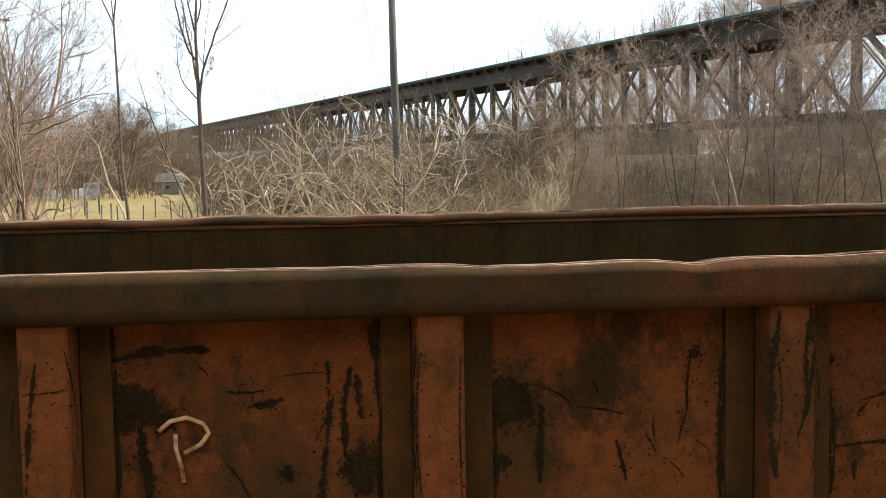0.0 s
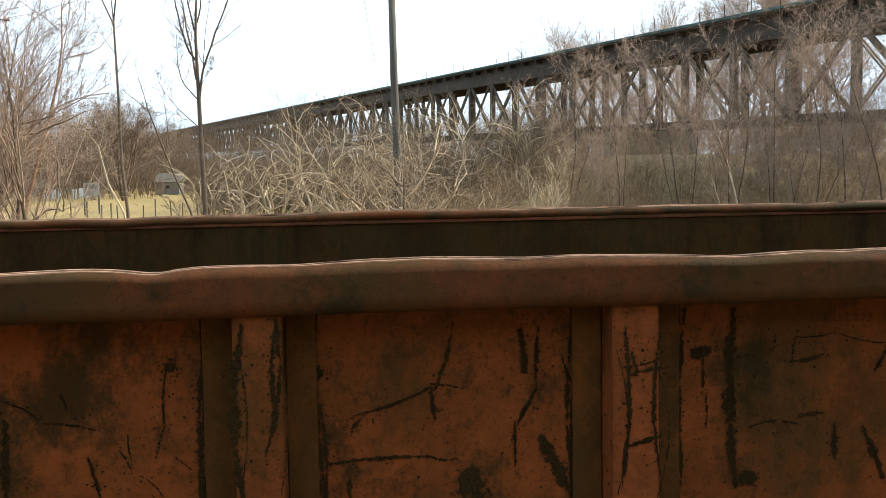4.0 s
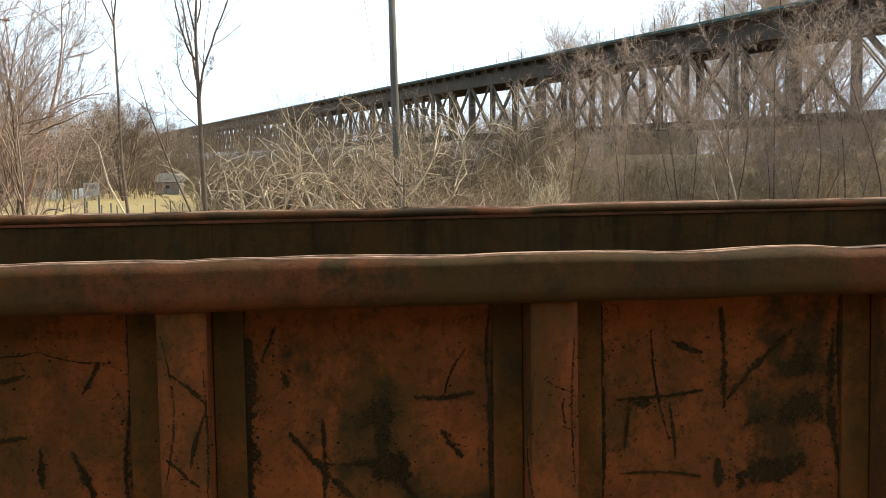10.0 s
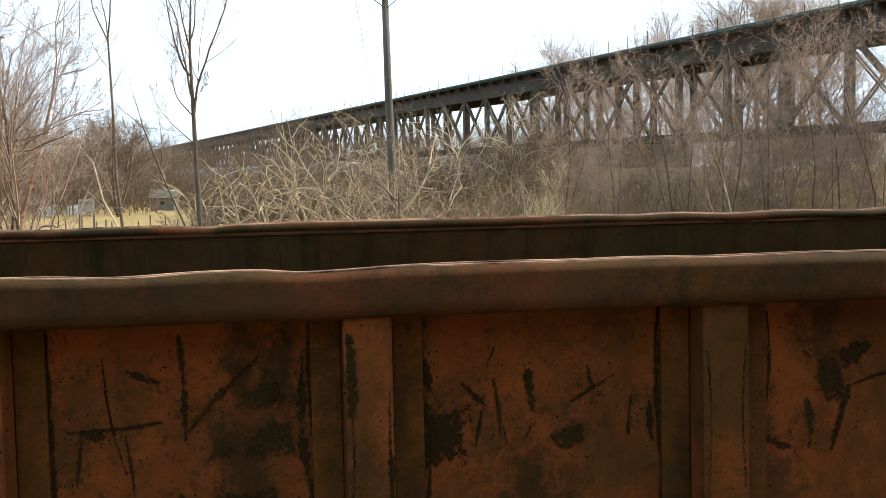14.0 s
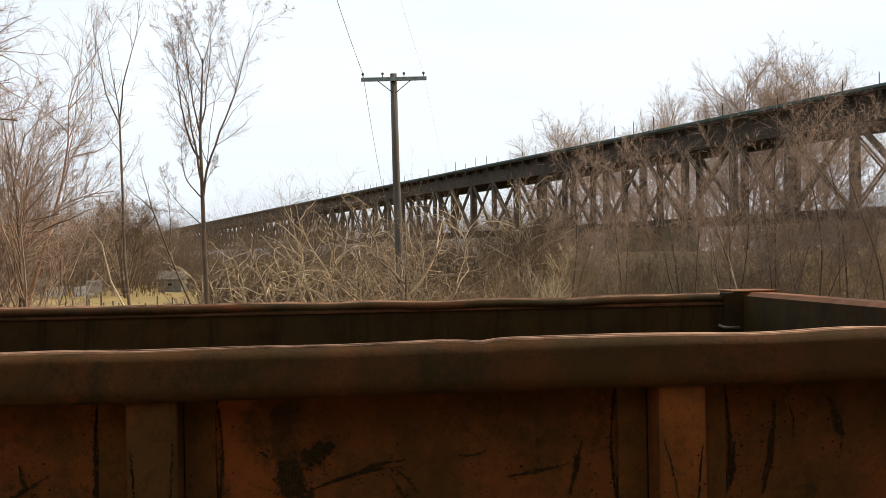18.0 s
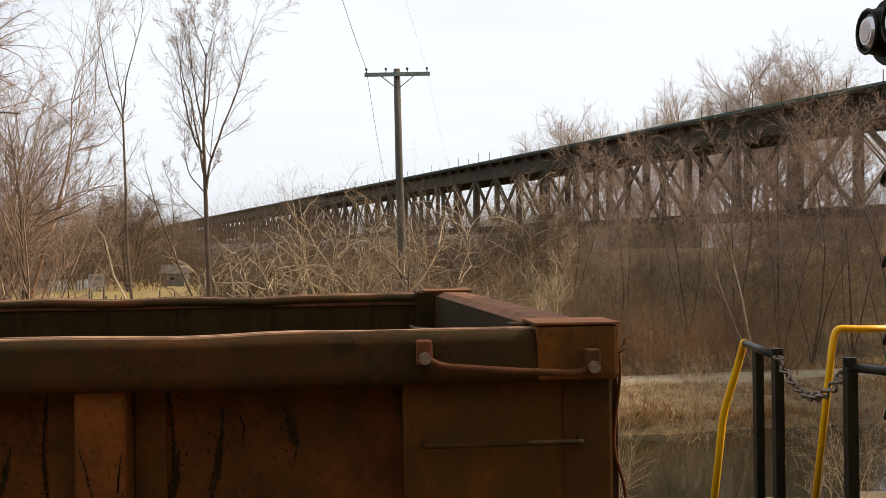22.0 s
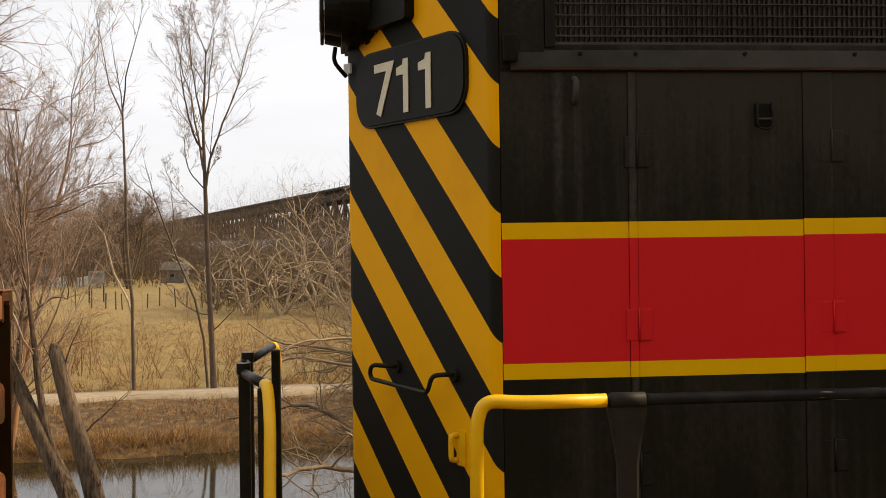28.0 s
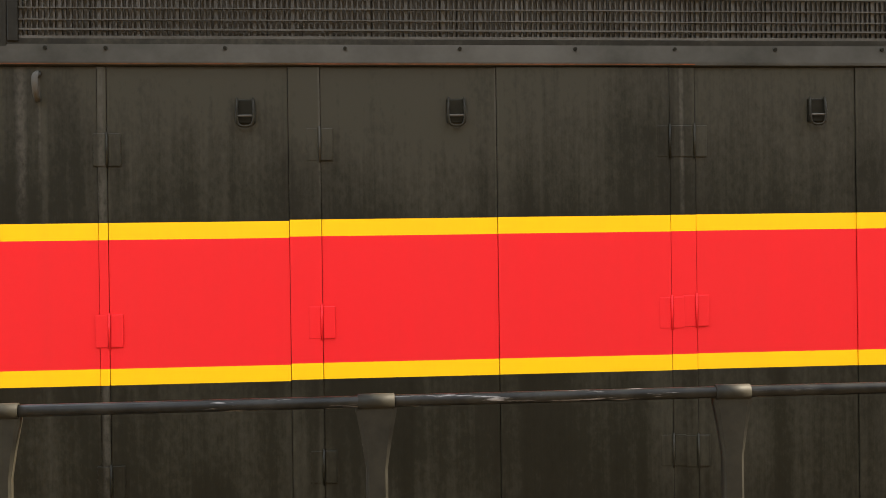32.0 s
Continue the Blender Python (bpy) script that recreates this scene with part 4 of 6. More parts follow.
for sd, a, d, h in ((41, -0.166, 92, 7.6), (42, -0.138, 88, 8.6), (43, -0.108, 94, 9.4), (44, -0.078, 88, 9.2), (45, -0.046, 92, 10.2), (46, -0.020, 86, 9.6), (47, 0.010, 88, 11.0), (48, 0.040, 84, 10.0), (49, 0.066, 82, 8.4), (38, -0.192, 98, 6.4)):
    tree("tangled_shrub", sd, foot_at(a, d), [((0.42 * math.cos(k * 1.26 + sd), 0.42 * math.sin(k * 1.26 + sd), 0.9), h * (0.70 + 0.14 * (k % 3)), 0.125) for k in range(5)],
         TANGLE, M_PALE, M_SNARL, "tangled bare shrub with pale arching stems", "shrub", 2, "shrubs in the field", 0.62, 0.010)
tree("forked_sapling", 51, foot_at(0.262, 50), [((-0.10, 0, 1), 7.6, 0.07), ((-0.42, 0, 1), 6.6, 0.05)], NARROW, M_PALE, M_MAUVE, "pale forked sapling below the bridge", split=1)
tree("bank_sapling", 52, foot_at(0.092, 41), [((0.02, 0, 1), 5.2, 0.05), ((-0.12, 0, 1), 4.4, 0.04)], NARROW, M_PALE, M_PALE, "thin pale sapling on the canal bank", split=1)
for sd, a, d, h in ((53, 0.15, 56, 8.5), (54, 0.205, 58, 10), (55, 0.31, 52, 10), (56, 0.345, 54, 12), (57, 0.11, 62, 9), (58, 0.375, 50, 10), (59, 0.285, 54, 12), (71, 0.245, 54, 10)):
    tree("slope_tree", sd, foot_at(a, d), [((0.02, 0, 1), h, 0.062), ((0.16, 0, 1), h * 0.85, 0.042), ((-0.2, 0.1, 1), h * 0.7, 0.036)], TWIGGY, M_BARK, M_HAZE, "bare slender tree on the wooded slope", group="trees below the bridge", split=1, keep=0.42, thin=0.0055)
tree("rounded_tree", 91, foot_at(-0.266, 150), [((0.30 * math.cos(k * 1.05), 0.30 * math.sin(k * 1.05), 1), 11.6 - 0.6 * (k % 2), 0.15) for k in range(6)], [(8, 0.07, 0.03, 16, 40, 0.40, 0.35), (6, 0.12, 0.04, 10, 38, 0.5, 0.1), (4, 0.13, 0.03, 7, 38, 0.5, 0.05), (1, 0.12, 0.03, 0, 0, 0, 0)], M_WOODS, M_WOODS, "dark round-crowned bare tree at the wood's edge", thin=0.012)
CROWN = [(8, 0.06, 0.02, 16, 44, 0.44, 0.22), (6, 0.10, 0.08, 11, 36, 0.5, 0.1), (4, 0.12, 0.05, 9, 36, 0.5, 0.05), (1, 0.12, 0.05, 0, 0, 0, 0)]
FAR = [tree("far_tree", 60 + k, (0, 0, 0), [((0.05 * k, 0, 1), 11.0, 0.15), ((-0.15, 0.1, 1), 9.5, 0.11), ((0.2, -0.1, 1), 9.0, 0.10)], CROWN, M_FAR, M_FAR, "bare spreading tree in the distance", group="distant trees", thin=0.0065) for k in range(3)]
spots = [(-0.285, 190, 1.05), (-0.268, 168, 1.15), (-0.31, 190, 1.05), (-0.335, 195, 1.1), (-0.36, 190, 1.15), (-0.24, 200, 1.0), (-0.385, 188, 1.2), (-0.22, 230, 1.0), (-0.30, 220, 1.1), (-0.275, 200, 1.2),
         (0.103, 130, 1.32), (0.122, 134, 1.32), (0.183, 118, 1.24), (0.200, 121, 1.28), (0.242, 108, 1.24), (0.258, 105, 1.36), (0.274, 104, 1.32), (0.290, 106, 1.40), (0.308, 102, 1.32), (0.328, 101, 1.28),
         (-0.055, 190, 1.0), (-0.09, 250, 1.22), (-0.112, 262, 1.22), (0.03, 170, 0.9), (0.0, 180, 0.95), (-0.02, 200, 1.0), (0.06, 150, 0.9), (0.15, 125, 0.95), (0.215, 112, 0.95)]
rngt = np.random.default_rng(9)
for i, (a, d, sc) in enumerate(spots):
    p = foot_at(a, d)
    src = FAR[i % 3]
    m = pose(p.x, p.y, p.z, 0, 0, rngt.uniform(0, 360))
    if i < 3:
        src.scale = (sc, sc, sc)
        src.location = p
    else:
        made = copy_thing(src, m)
        made.scale = (sc, sc, sc)

# ---- brush ----
rngb = np.random.default_rng(77)
SHRUB = [(4, 0.12, 0.02, 7, 40, 0.55, 0.15), (3, 0.16, 0.02, 5, 42, 0.5, 0.1), (1, 0.15, 0.02, 0, 0, 0, 0)]
thicket("slope_brush", 1, np.concatenate([scatter(rngb, 120, 0.0, 0.14, 50, 74), scatter(rngb, 130, 0.10, 0.26, 49, 66), scatter(rngb, 260, 0.25, 0.40, 49, 84)]), 2.9, SHRUB, M_BRUSH, "dense leafless brown brush over the slope")
thicket("towpath_brush", 2, np.concatenate([scatter(rngb, 52, -0.40, 0.02, 44.6, 49), scatter(rngb, 64, 0.04, 0.3, 46, 52)]), 2.3, SHRUB, M_TWIG, "thin leafless shrubs along the towpath")
thicket("bank_brush", 3, np.concatenate([scatter(rngb, 14, -0.40, 0.40, 25.0, 26.5), scatter(rngb, 60, -0.05, 0.4, 36.5, 41)]), 1.7, SHRUB, M_CROOK, "low pale brush on the canal banks")
thicket("wood_edge", 4, np.concatenate([scatter(rngb, 90, -0.19, 0.02, 112, 150), scatter(rngb, 620, -0.42, -0.205, 186, 240), scatter(rngb, 160, -0.42, -0.23, 150, 186)]), 9.6, SHRUB, M_WOODS, "bare undergrowth at the far edge of the field", stems=3, thick=0.034)
thicket("far_undergrowth", 14, scatter(rngb, 460, -0.21, 0.10, 186, 240), 9.4, SHRUB, M_WOODS, "bare undergrowth behind the bridge", stems=3, thick=0.036)
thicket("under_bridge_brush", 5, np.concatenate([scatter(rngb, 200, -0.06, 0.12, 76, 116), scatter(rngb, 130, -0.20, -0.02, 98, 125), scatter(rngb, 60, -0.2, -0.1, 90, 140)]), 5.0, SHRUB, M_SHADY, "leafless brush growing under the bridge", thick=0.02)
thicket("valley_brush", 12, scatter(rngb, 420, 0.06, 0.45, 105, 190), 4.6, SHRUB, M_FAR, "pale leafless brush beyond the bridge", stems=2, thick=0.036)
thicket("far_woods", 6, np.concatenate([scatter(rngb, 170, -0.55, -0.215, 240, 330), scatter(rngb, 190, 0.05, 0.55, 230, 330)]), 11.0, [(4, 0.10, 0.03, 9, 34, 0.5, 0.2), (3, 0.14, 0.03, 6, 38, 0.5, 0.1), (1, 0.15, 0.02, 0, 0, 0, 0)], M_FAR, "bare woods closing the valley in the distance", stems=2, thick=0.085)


def blades(name, seed, feet, height, material, label, per=9):
    """Tufts of dry grass: thin bent blades."""
    rng = np.random.default_rng(seed)
    base = np.repeat(np.array(feet), per, 0) + rng.normal(0, 0.12, (len(feet) * per, 3)) * np.array([1, 1, 0])
    head = rng.normal(0, 0.45, base.shape) * np.array([1, 1, 0.1]) + np.array([0, 0, 1.0])
    br = grow(rng, base, head, height * (0.4 + 0.9 * rng.random(len(base))), 0.011, [(2, 0.2, -0.12, 0, 0, 0, 0)])
    return tagged(put(name, tubes(name, br, [3]), material), label, "grass", kind="stuff")


def along(rng, n, q0, q1, x0, x1):
    x, q = rng.uniform(x0, x1, n), rng.uniform(q0, q1, n)
    y = q + 0.17 * x
    return np.stack([x, y, ground_z(x, y) - 0.03], 1)


blades("bank_grass", 8, np.concatenate([along(rngb, 1100, 35.7, 36.7, -16, 24), along(rngb, 120, 36.7, 41.6, -16, 24), along(rngb, 260, 44.2, 46.0, -18, 26)]), 0.55, M_STRAW, "dry straw-coloured grass along the canal and towpath")
blades("field_grass", 9, scatter(rngb, 1500, -0.34, 0.06, 46, 80), 0.28, M_STRAW, "short dry tufts in the winter field", 5)

blades("bank_litter", 10, along(rngb, 1500, 36.4, 41.5, -16, 24), 0.30, M_LITTER, "flattened brown leaves and stalks on the canal bank", 6)
# ---- the train ----
M_MARK = plain("worn_white_marking", (0.10, 0.055, 0.035), (0.46, 0.42, 0.36), 38, 0.8, 0, 0.1)
GU, LU = 0.2, 2.659      # where the two vehicles' bases stand along the track at 23 s
VC = TRACK_Y


def wheel_sets(root, shift, centres, base, r, frame_name, label):
    for c in centres:
        fr = bmesh.new()
        for s in (-1, 1):
            box(fr, c - base / 2 - 0.35, c + base / 2 + 0.35, VC + s * 1.02 - 0.09, VC + s * 1.02 + 0.09, r - 0.05, r + 0.28, 0.03)
        box(fr, c - 0.3, c + 0.3, VC - 1.1, VC + 1.1, r + 0.0, r + 0.42, 0.03)
        truck = part(frame_name, fr, M_GREY, root, label, at=shift)
        for w in (-0.5, 0.5):
            for s in (-1, 1):
                wb = bmesh.new()
                disc(wb, (c + w * base, VC + s * 0.7535, r), (0, s, 0), r, 0.13, 28)
                disc(wb, (c + w * base, VC + s * 0.69, r), (0, s, 0), r + 0.028, 0.03, 28)
                part("wheel", wb, M_GREY, truck)
            ax = bmesh.new()
            disc(ax, (c + w * base, VC, r), (0, 1, 0), 0.08, 1.4, 12)
            part("axle", ax, M_GREY, truck)


def gondola():
    root = tagged(new("gondola_car"), "worn rust-orange open gondola wagon, dented along its rim", "freight wagon")
    shift = Matrix.Translation((-GU, -VC, 0))
    T = EYE - 0.234
    rng = random.Random(4)
    U0, U1 = -15.7, 0.45
    near, far = 3.50, 2 * VC - 3.50

    def sag(x):
        return -0.015 * min(1.0, max(0.0, (-0.8 - x) / 1.9))

    def dents(seed, amp):
        r = random.Random(seed)
        bumps = [(r.uniform(U0, U1 - 0.6), r.uniform(-1, 0.5) * amp, r.uniform(0.04, 0.26)) for _ in range(60)]

        def f(x):
            fade = min(1.0, max(0.0, (0.1 - x) / 0.3))
            dz = sum(h * math.exp(-((x - c) / w) ** 2) for c, h, w in bumps)
            return (0.006 * math.sin(x * 3.1 + seed) * fade + 0.3 * dz * fade, dz * fade + (sag(x) if seed == 1 else 0))
        return f

    xs = np.linspace(U0, 0.21, 330)
    # top chords: a rolled bulge with a thin lip, highlights in its colour
    for v, s, sd in ((near, 1, 1), (far, -1, 2)):
        prof = [(v + s * 0.176, T - 0.01), (v + s * 0.06, T - 0.006), (v + s * 0.018, T), (v + s * 0.002, T - 0.006), (v - s * 0.018, T - 0.014), (v - s * 0.029, T - 0.030), (v - s * 0.030, T - 0.040), (v - s * 0.037, T - 0.112), (v - s * 0.037, T - 0.120),
                (v - s * 0.032, T - 0.146), (v - s * 0.012, T - 0.160), (v + s * 0.06, T - 0.163), (v + s * 0.150, T - 0.158), (v + s * 0.156, T - 0.05), (v + s * 0.176, T - 0.04)]
        ob = part("top_chord", extrude_x(prof, xs, dents(sd, 0.009), [1, 1, 1, 1, 0.9, 0.7, 0.6, 0.3, 0.3, 0.3, 0.3, 0.4, 0.5, 0.9, 1]), M_CHORD, root, "dented rusty top chord", at=shift, smooth=True)
        for off, sd2 in ((0.006, sd + 20), (0.050, sd + 30)):
            lip = [(v + s * (off + 0.007), T - 0.005), (v + s * (off + 0.004), T + 0.0018), (v + s * off, T + 0.0008), (v + s * (off - 0.001), T - 0.006)]
            base, own = dents(sd, 0.009), dents(sd2, 0.006)
            both = lambda x, base=base, own=own: (base(x)[0] + own(x)[0] * 0.5, base(x)[1] + 0.5 * max(-0.004, own(x)[1] if x < 0 else 0))
            part("lip", extrude_x(lip, xs, both), M_LIP, root, "bare rolled lip, bent and scuffed, highlights in its colour", at=shift)
        # side sheet with a shallow bulge between posts
        sheet_x = np.linspace(U0, 0.40, 150)
        wob = lambda x, s=s, sd=sd: (s * 0.003 * math.sin(x * 5.6 + sd) + s * 0.002 * math.sin(x * 1.7), 0)
        outer, inner = (M_SIDE, M_INSIDE)
        part("side_sheet", extrude_x([(v + s * 0.140, T - 0.15), (v + s * 0.140, 1.10), (v + s * 0.148, 1.10), (v + s * 0.148, T - 0.15)], sheet_x, wob), outer, root, at=shift)
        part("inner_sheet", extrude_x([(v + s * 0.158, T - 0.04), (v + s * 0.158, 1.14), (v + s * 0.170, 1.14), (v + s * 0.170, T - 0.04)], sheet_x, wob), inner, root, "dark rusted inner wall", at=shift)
        part("inner_rib", extrude_x([(v + s * 0.171, T - 0.045), (v + s * 0.171, T - 0.06), (v + s * 0.178, T - 0.06), (v + s * 0.178, T - 0.045)], sheet_x, wob), M_ROD, root, at=shift)
        part("side_sill", boxed(U0, U1 - 0.05, v + min(0, s * 0.06) - 0.02, v + max(0, s * 0.06) + 0.02, 0.98, 1.14, 0.01), M_CHORD, root, at=shift)
    # posts: pressed hat sections
    posts = [-1.067, -2.645, -3.744, -4.876, -5.985, -7.125, -8.267, -9.362, -10.519, -11.62, -12.72, -13.84, -14.96]
    hat = None
    for u in posts:
        for v, s in ((near, 1), (far, -1)):
            if hat is None:
                bm = prism([(-0.078, 0.115), (-0.072, 0.006), (-0.064, 0.0), (0.064, 0.0), (0.072, 0.006), (0.078, 0.115)], 1.10, T - 0.155)
                dark_post = part("side_post", bm, M_POST_DARK, root, "darker side post", at=shift @ pose(u, v, 0))
                dark_hat, hat = dark_post.data, dark_post.data.copy()
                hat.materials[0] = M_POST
                wing = part("post_flange", boxed(-0.046, 0.046, 0.118, 0.138, 1.10, T - 0.164, 0.003), M_FLANGE, root, at=shift @ pose(u - 0.126, v, 0))
                put("post_flange", wing.data, None, root, at=shift @ pose(u + 0.126, v, 0))
            else:
                turn = 0 if s > 0 else 180
                put("side_post", dark_hat if u > -3 else hat, None, root, at=shift @ pose(u, v, 0, 0, 0, turn))
                for off in (-0.126, 0.126):
                    put("post_flange", wing.data, None, root, at=shift @ pose(u + off, v, 0, 0, 0, turn))
    # scrapes down to the dark primer: ragged strokes (start, way, width in mm) and worn patches (middle, size)
    rub = np.random.default_rng(31)
    worn_v, worn_f = [], []

    def grit(x, z):
        ph = rub.uniform(0, 6.28, 8)
        f = np.sin(41 * x + ph[0]) * np.sin(37 * z + ph[1]) + 0.8 * np.sin(97 * x + 60 * z + ph[2]) * np.sin(83 * z - 50 * x + ph[3]) + 0.6 * np.sin(211 * x + ph[4]) * np.sin(190 * z + ph[5])
        return 0.46 * f + rub.uniform(-0.32, 0.32, x.shape)

    def scrapes(y, wavy, strokes, patches):
        verts, faces = [], []
        cell = 0.0031
        for i, (u, z, du, dz, mm) in enumerate(strokes):
            ln, hw = max(0.02, math.hypot(du, dz)), 0.00062 * mm
            if mm < 9:
                n = max(4, int(ln / 0.004))
                across, t = np.array([dz, du]) / ln, np.linspace(0, 1, n + 1)
                rag = lambda: np.convolve(rub.random(n + 5), [0.2] * 5, "valid")[:n + 1] * 1.3 + 0.25 * rub.random(n + 1)
                w = hw * (0.30 + 0.70 * np.sin(np.pi * np.clip(t * 0.92 + 0.06, 0, 1)) ** 0.5)
                sway = 0.10 * ln * rub.uniform(-1, 1) * np.sin(np.pi * t) + rub.normal(0, 0.0012, n + 1)
                k0 = len(verts)
                for tt, a, b in zip(t, sway - w * rag(), sway + w * rag()):
                    for o in (a, b):
                        verts.append((u + du * tt + across[0] * o, y - 0.0006 - 0.00012 * i, T - (z + dz * tt) + across[1] * o))
                gaps = rub.random(n) < 0.14
                faces += [(k0 + 2 * k, k0 + 2 * k + 2, k0 + 2 * k + 3, k0 + 2 * k + 1) for k in range(n) if not gaps[k]]
                continue
            rim = 0.03 + hw
            gx, gz = np.meshgrid(np.arange(min(u, u + du) - rim, max(u, u + du) + rim, cell), np.arange(min(z, z + dz) - rim, max(z, z + dz) + rim, cell))
            along = np.clip(((gx - u) * du + (gz - z) * dz) / (ln * ln), 0, 1)
            bend = 0.05 * ln * rub.uniform(-1, 1)
            away = np.hypot(gx - u - du * along - bend * np.sin(np.pi * along) * dz / ln, gz - z - dz * along + bend * np.sin(np.pi * along) * du / ln)
            keep = 1 - away / (hw * (0.55 + 0.45 * np.sin(np.pi * along))) + 0.9 * grit(gx, gz) > 0.22
            depth = y - 0.0022 - 0.00012 * (i % 8)
            for x, zz in zip(gx[keep], gz[keep]):
                j = rub.uniform(0.28, 0.78, 8) * cell
                verts += [(x - j[0], depth, T - zz - j[1]), (x + j[2], depth, T - zz - j[3]), (x + j[4], depth, T - zz + j[5]), (x - j[6], depth, T - zz + j[7])]
                faces.append(tuple(range(len(verts) - 4, len(verts))))
        for i, (u, z, w, h) in enumerate(patches):
            gx, gz = np.meshgrid(np.arange(u - 0.75 * w, u + 0.75 * w, cell), np.arange(z - 0.75 * h, z + 0.75 * h, cell))
            turn = rub.uniform(-0.4, 0.4)
            ex, ez = (gx - u) * math.cos(turn) + (gz - z) * math.sin(turn), (gz - z) * math.cos(turn) - (gx - u) * math.sin(turn)
            keep = 1 - np.hypot(2 * ex / w, 2 * ez / h) + 0.60 * grit(gx, gz) > 0.05
            depth = y - 0.0034 - 0.00012 * (i % 4)
            for x, zz in zip(gx[keep], gz[keep]):
                j = rub.uniform(0.28, 0.78, 8) * cell
                verts += [(x - j[0], depth, T - zz - j[1]), (x + j[2], depth, T - zz - j[3]), (x + j[4], depth, T - zz + j[5]), (x - j[6], depth, T - zz + j[7])]
                faces.append(tuple(range(len(verts) - 4, len(verts))))
        # chips round the marks
        for u, z, du, dz, r, cnt in [(u, z, du, dz, 0.02 + mm * 0.001, int(5 + 25 * math.hypot(du, dz) + mm * 0.5)) for u, z, du, dz, mm in strokes] + [(u, z, 0, 0, max(w, h) * 0.45, int(20 + 200 * w)) for u, z, w, h in patches]:
            for _ in range(cnt):
                f, r0 = rub.random(), rub.uniform(0.0012, 0.0050)
                cx, cz = u + du * f + rub.normal(0, r), T - z - dz * f + rub.normal(0, r)
                k0 = len(verts)
                verts += [(cx - r0 * rub.uniform(0.5, 1.6), y - 0.0042, cz), (cx, y - 0.0042, cz - r0 * rub.uniform(0.4, 1.3)), (cx + r0 * rub.uniform(0.5, 1.6), y - 0.0042, cz), (cx, y - 0.0042, cz + r0 * rub.uniform(0.4, 1.3))]
                faces.append((k0, k0 + 1, k0 + 2, k0 + 3))
        verts = np.array(verts)
        if wavy:
            verts[:, 1] += 0.003 * np.sin(verts[:, 0] * 5.6 + 1) + 0.002 * np.sin(verts[:, 0] * 1.7)
        worn_f.extend(np.array(faces) + sum(len(v) for v in worn_v))
        worn_v.append(verts)

    scrapes(near + 0.1385, True, [(-10.34, 0.29, 0.28, -0.02, 25), (-9.7, 0.32, -0.01, 0.28, 14), (-9.63, 0.34, -0.02, 0.28, 18), (-9.71, 0.6, -0.02, 0.14, 25), (-9.61, 0.37, 0.01, 0.12, 25), (-9.5, 0.34, -0.03, 0.07, 7), (-9.55, 0.18, 0.0, 0.14, 28), (-10.01, 0.4, 0.12, -0.0, 7), (-9.84, 0.36, 0.13, -0.01, 5), (-9.94, 0.45, 0.1, -0.02, 20), (-10.02, 0.62, 0.07, 0.11, 9), (-10.1, 0.3, 0.04, 0.05, 5), (-10.27, 0.51, 0.02, 0.21, 36), (-9.74, 0.56, 0.06, -0.14, 9)],
            [(-10.31, 0.44, 0.27, 0.14), (-9.6, 0.66, 0.11, 0.14), (-9.83, 0.66, 0.06, 0.05)])
    scrapes(near + 0.1385, True, [(-9.21, 0.37, -0.01, 0.35, 9), (-9.03, 0.48, -0.01, 0.25, 25), (-9.06, 0.41, 0.13, 0.07, 5), (-8.92, 0.49, 0.17, 0.03, 7), (-8.55, 0.34, -0.01, 0.16, 9), (-8.56, 0.51, -0.03, 0.1, 7), (-8.87, 0.4, 0.02, 0.05, 7), (-8.67, 0.53, 0.01, 0.09, 5), (-8.79, 0.6, 0.03, 0.13, 11), (-8.64, 0.66, 0.07, 0.07, 5), (-8.53, 0.61, 0.05, 0.04, 7), (-8.43, 0.26, -0.01, 0.48, 16), (-8.7, 0.58, 0.04, 0.07, 7), (-8.39, 0.66, 0.03, 0.05, 9)],
            [(-9.14, 0.47, 0.16, 0.17), (-8.54, 0.33, 0.04, 0.04), (-9.17, 0.65, 0.07, 0.04)])
    scrapes(near + 0.1385, True, [(-7.98, 0.5, 0.24, -0.08, 9), (-7.95, 0.5, -0.04, 0.04, 11), (-7.75, 0.41, 0.11, 0.02, 7), (-7.74, 0.42, 0.01, 0.1, 12), (-7.67, 0.22, -0.06, 0.21, 11), (-7.4, 0.24, -0.01, 0.2, 11), (-7.41, 0.44, -0.06, 0.11, 11), (-7.48, 0.54, -0.0, 0.16, 9), (-7.46, 0.25, 0.01, 0.13, 25), (-7.39, 0.6, 0.09, 0.18, 39), (-8.06, 0.65, 0.31, -0.01, 11), (-7.33, 0.33, 0.06, 0.15, 7), (-7.29, 0.22, 0.0, 0.55, 12), (-8.1, 0.55, 0.02, 0.2, 14), (-8.0, 0.7, 0.0, 0.06, 11), (-7.75, 0.64, 0.09, 0.01, 7)],
            [(-8.09, 0.36, 0.04, 0.04), (-7.62, 0.74, 0.09, 0.11)])
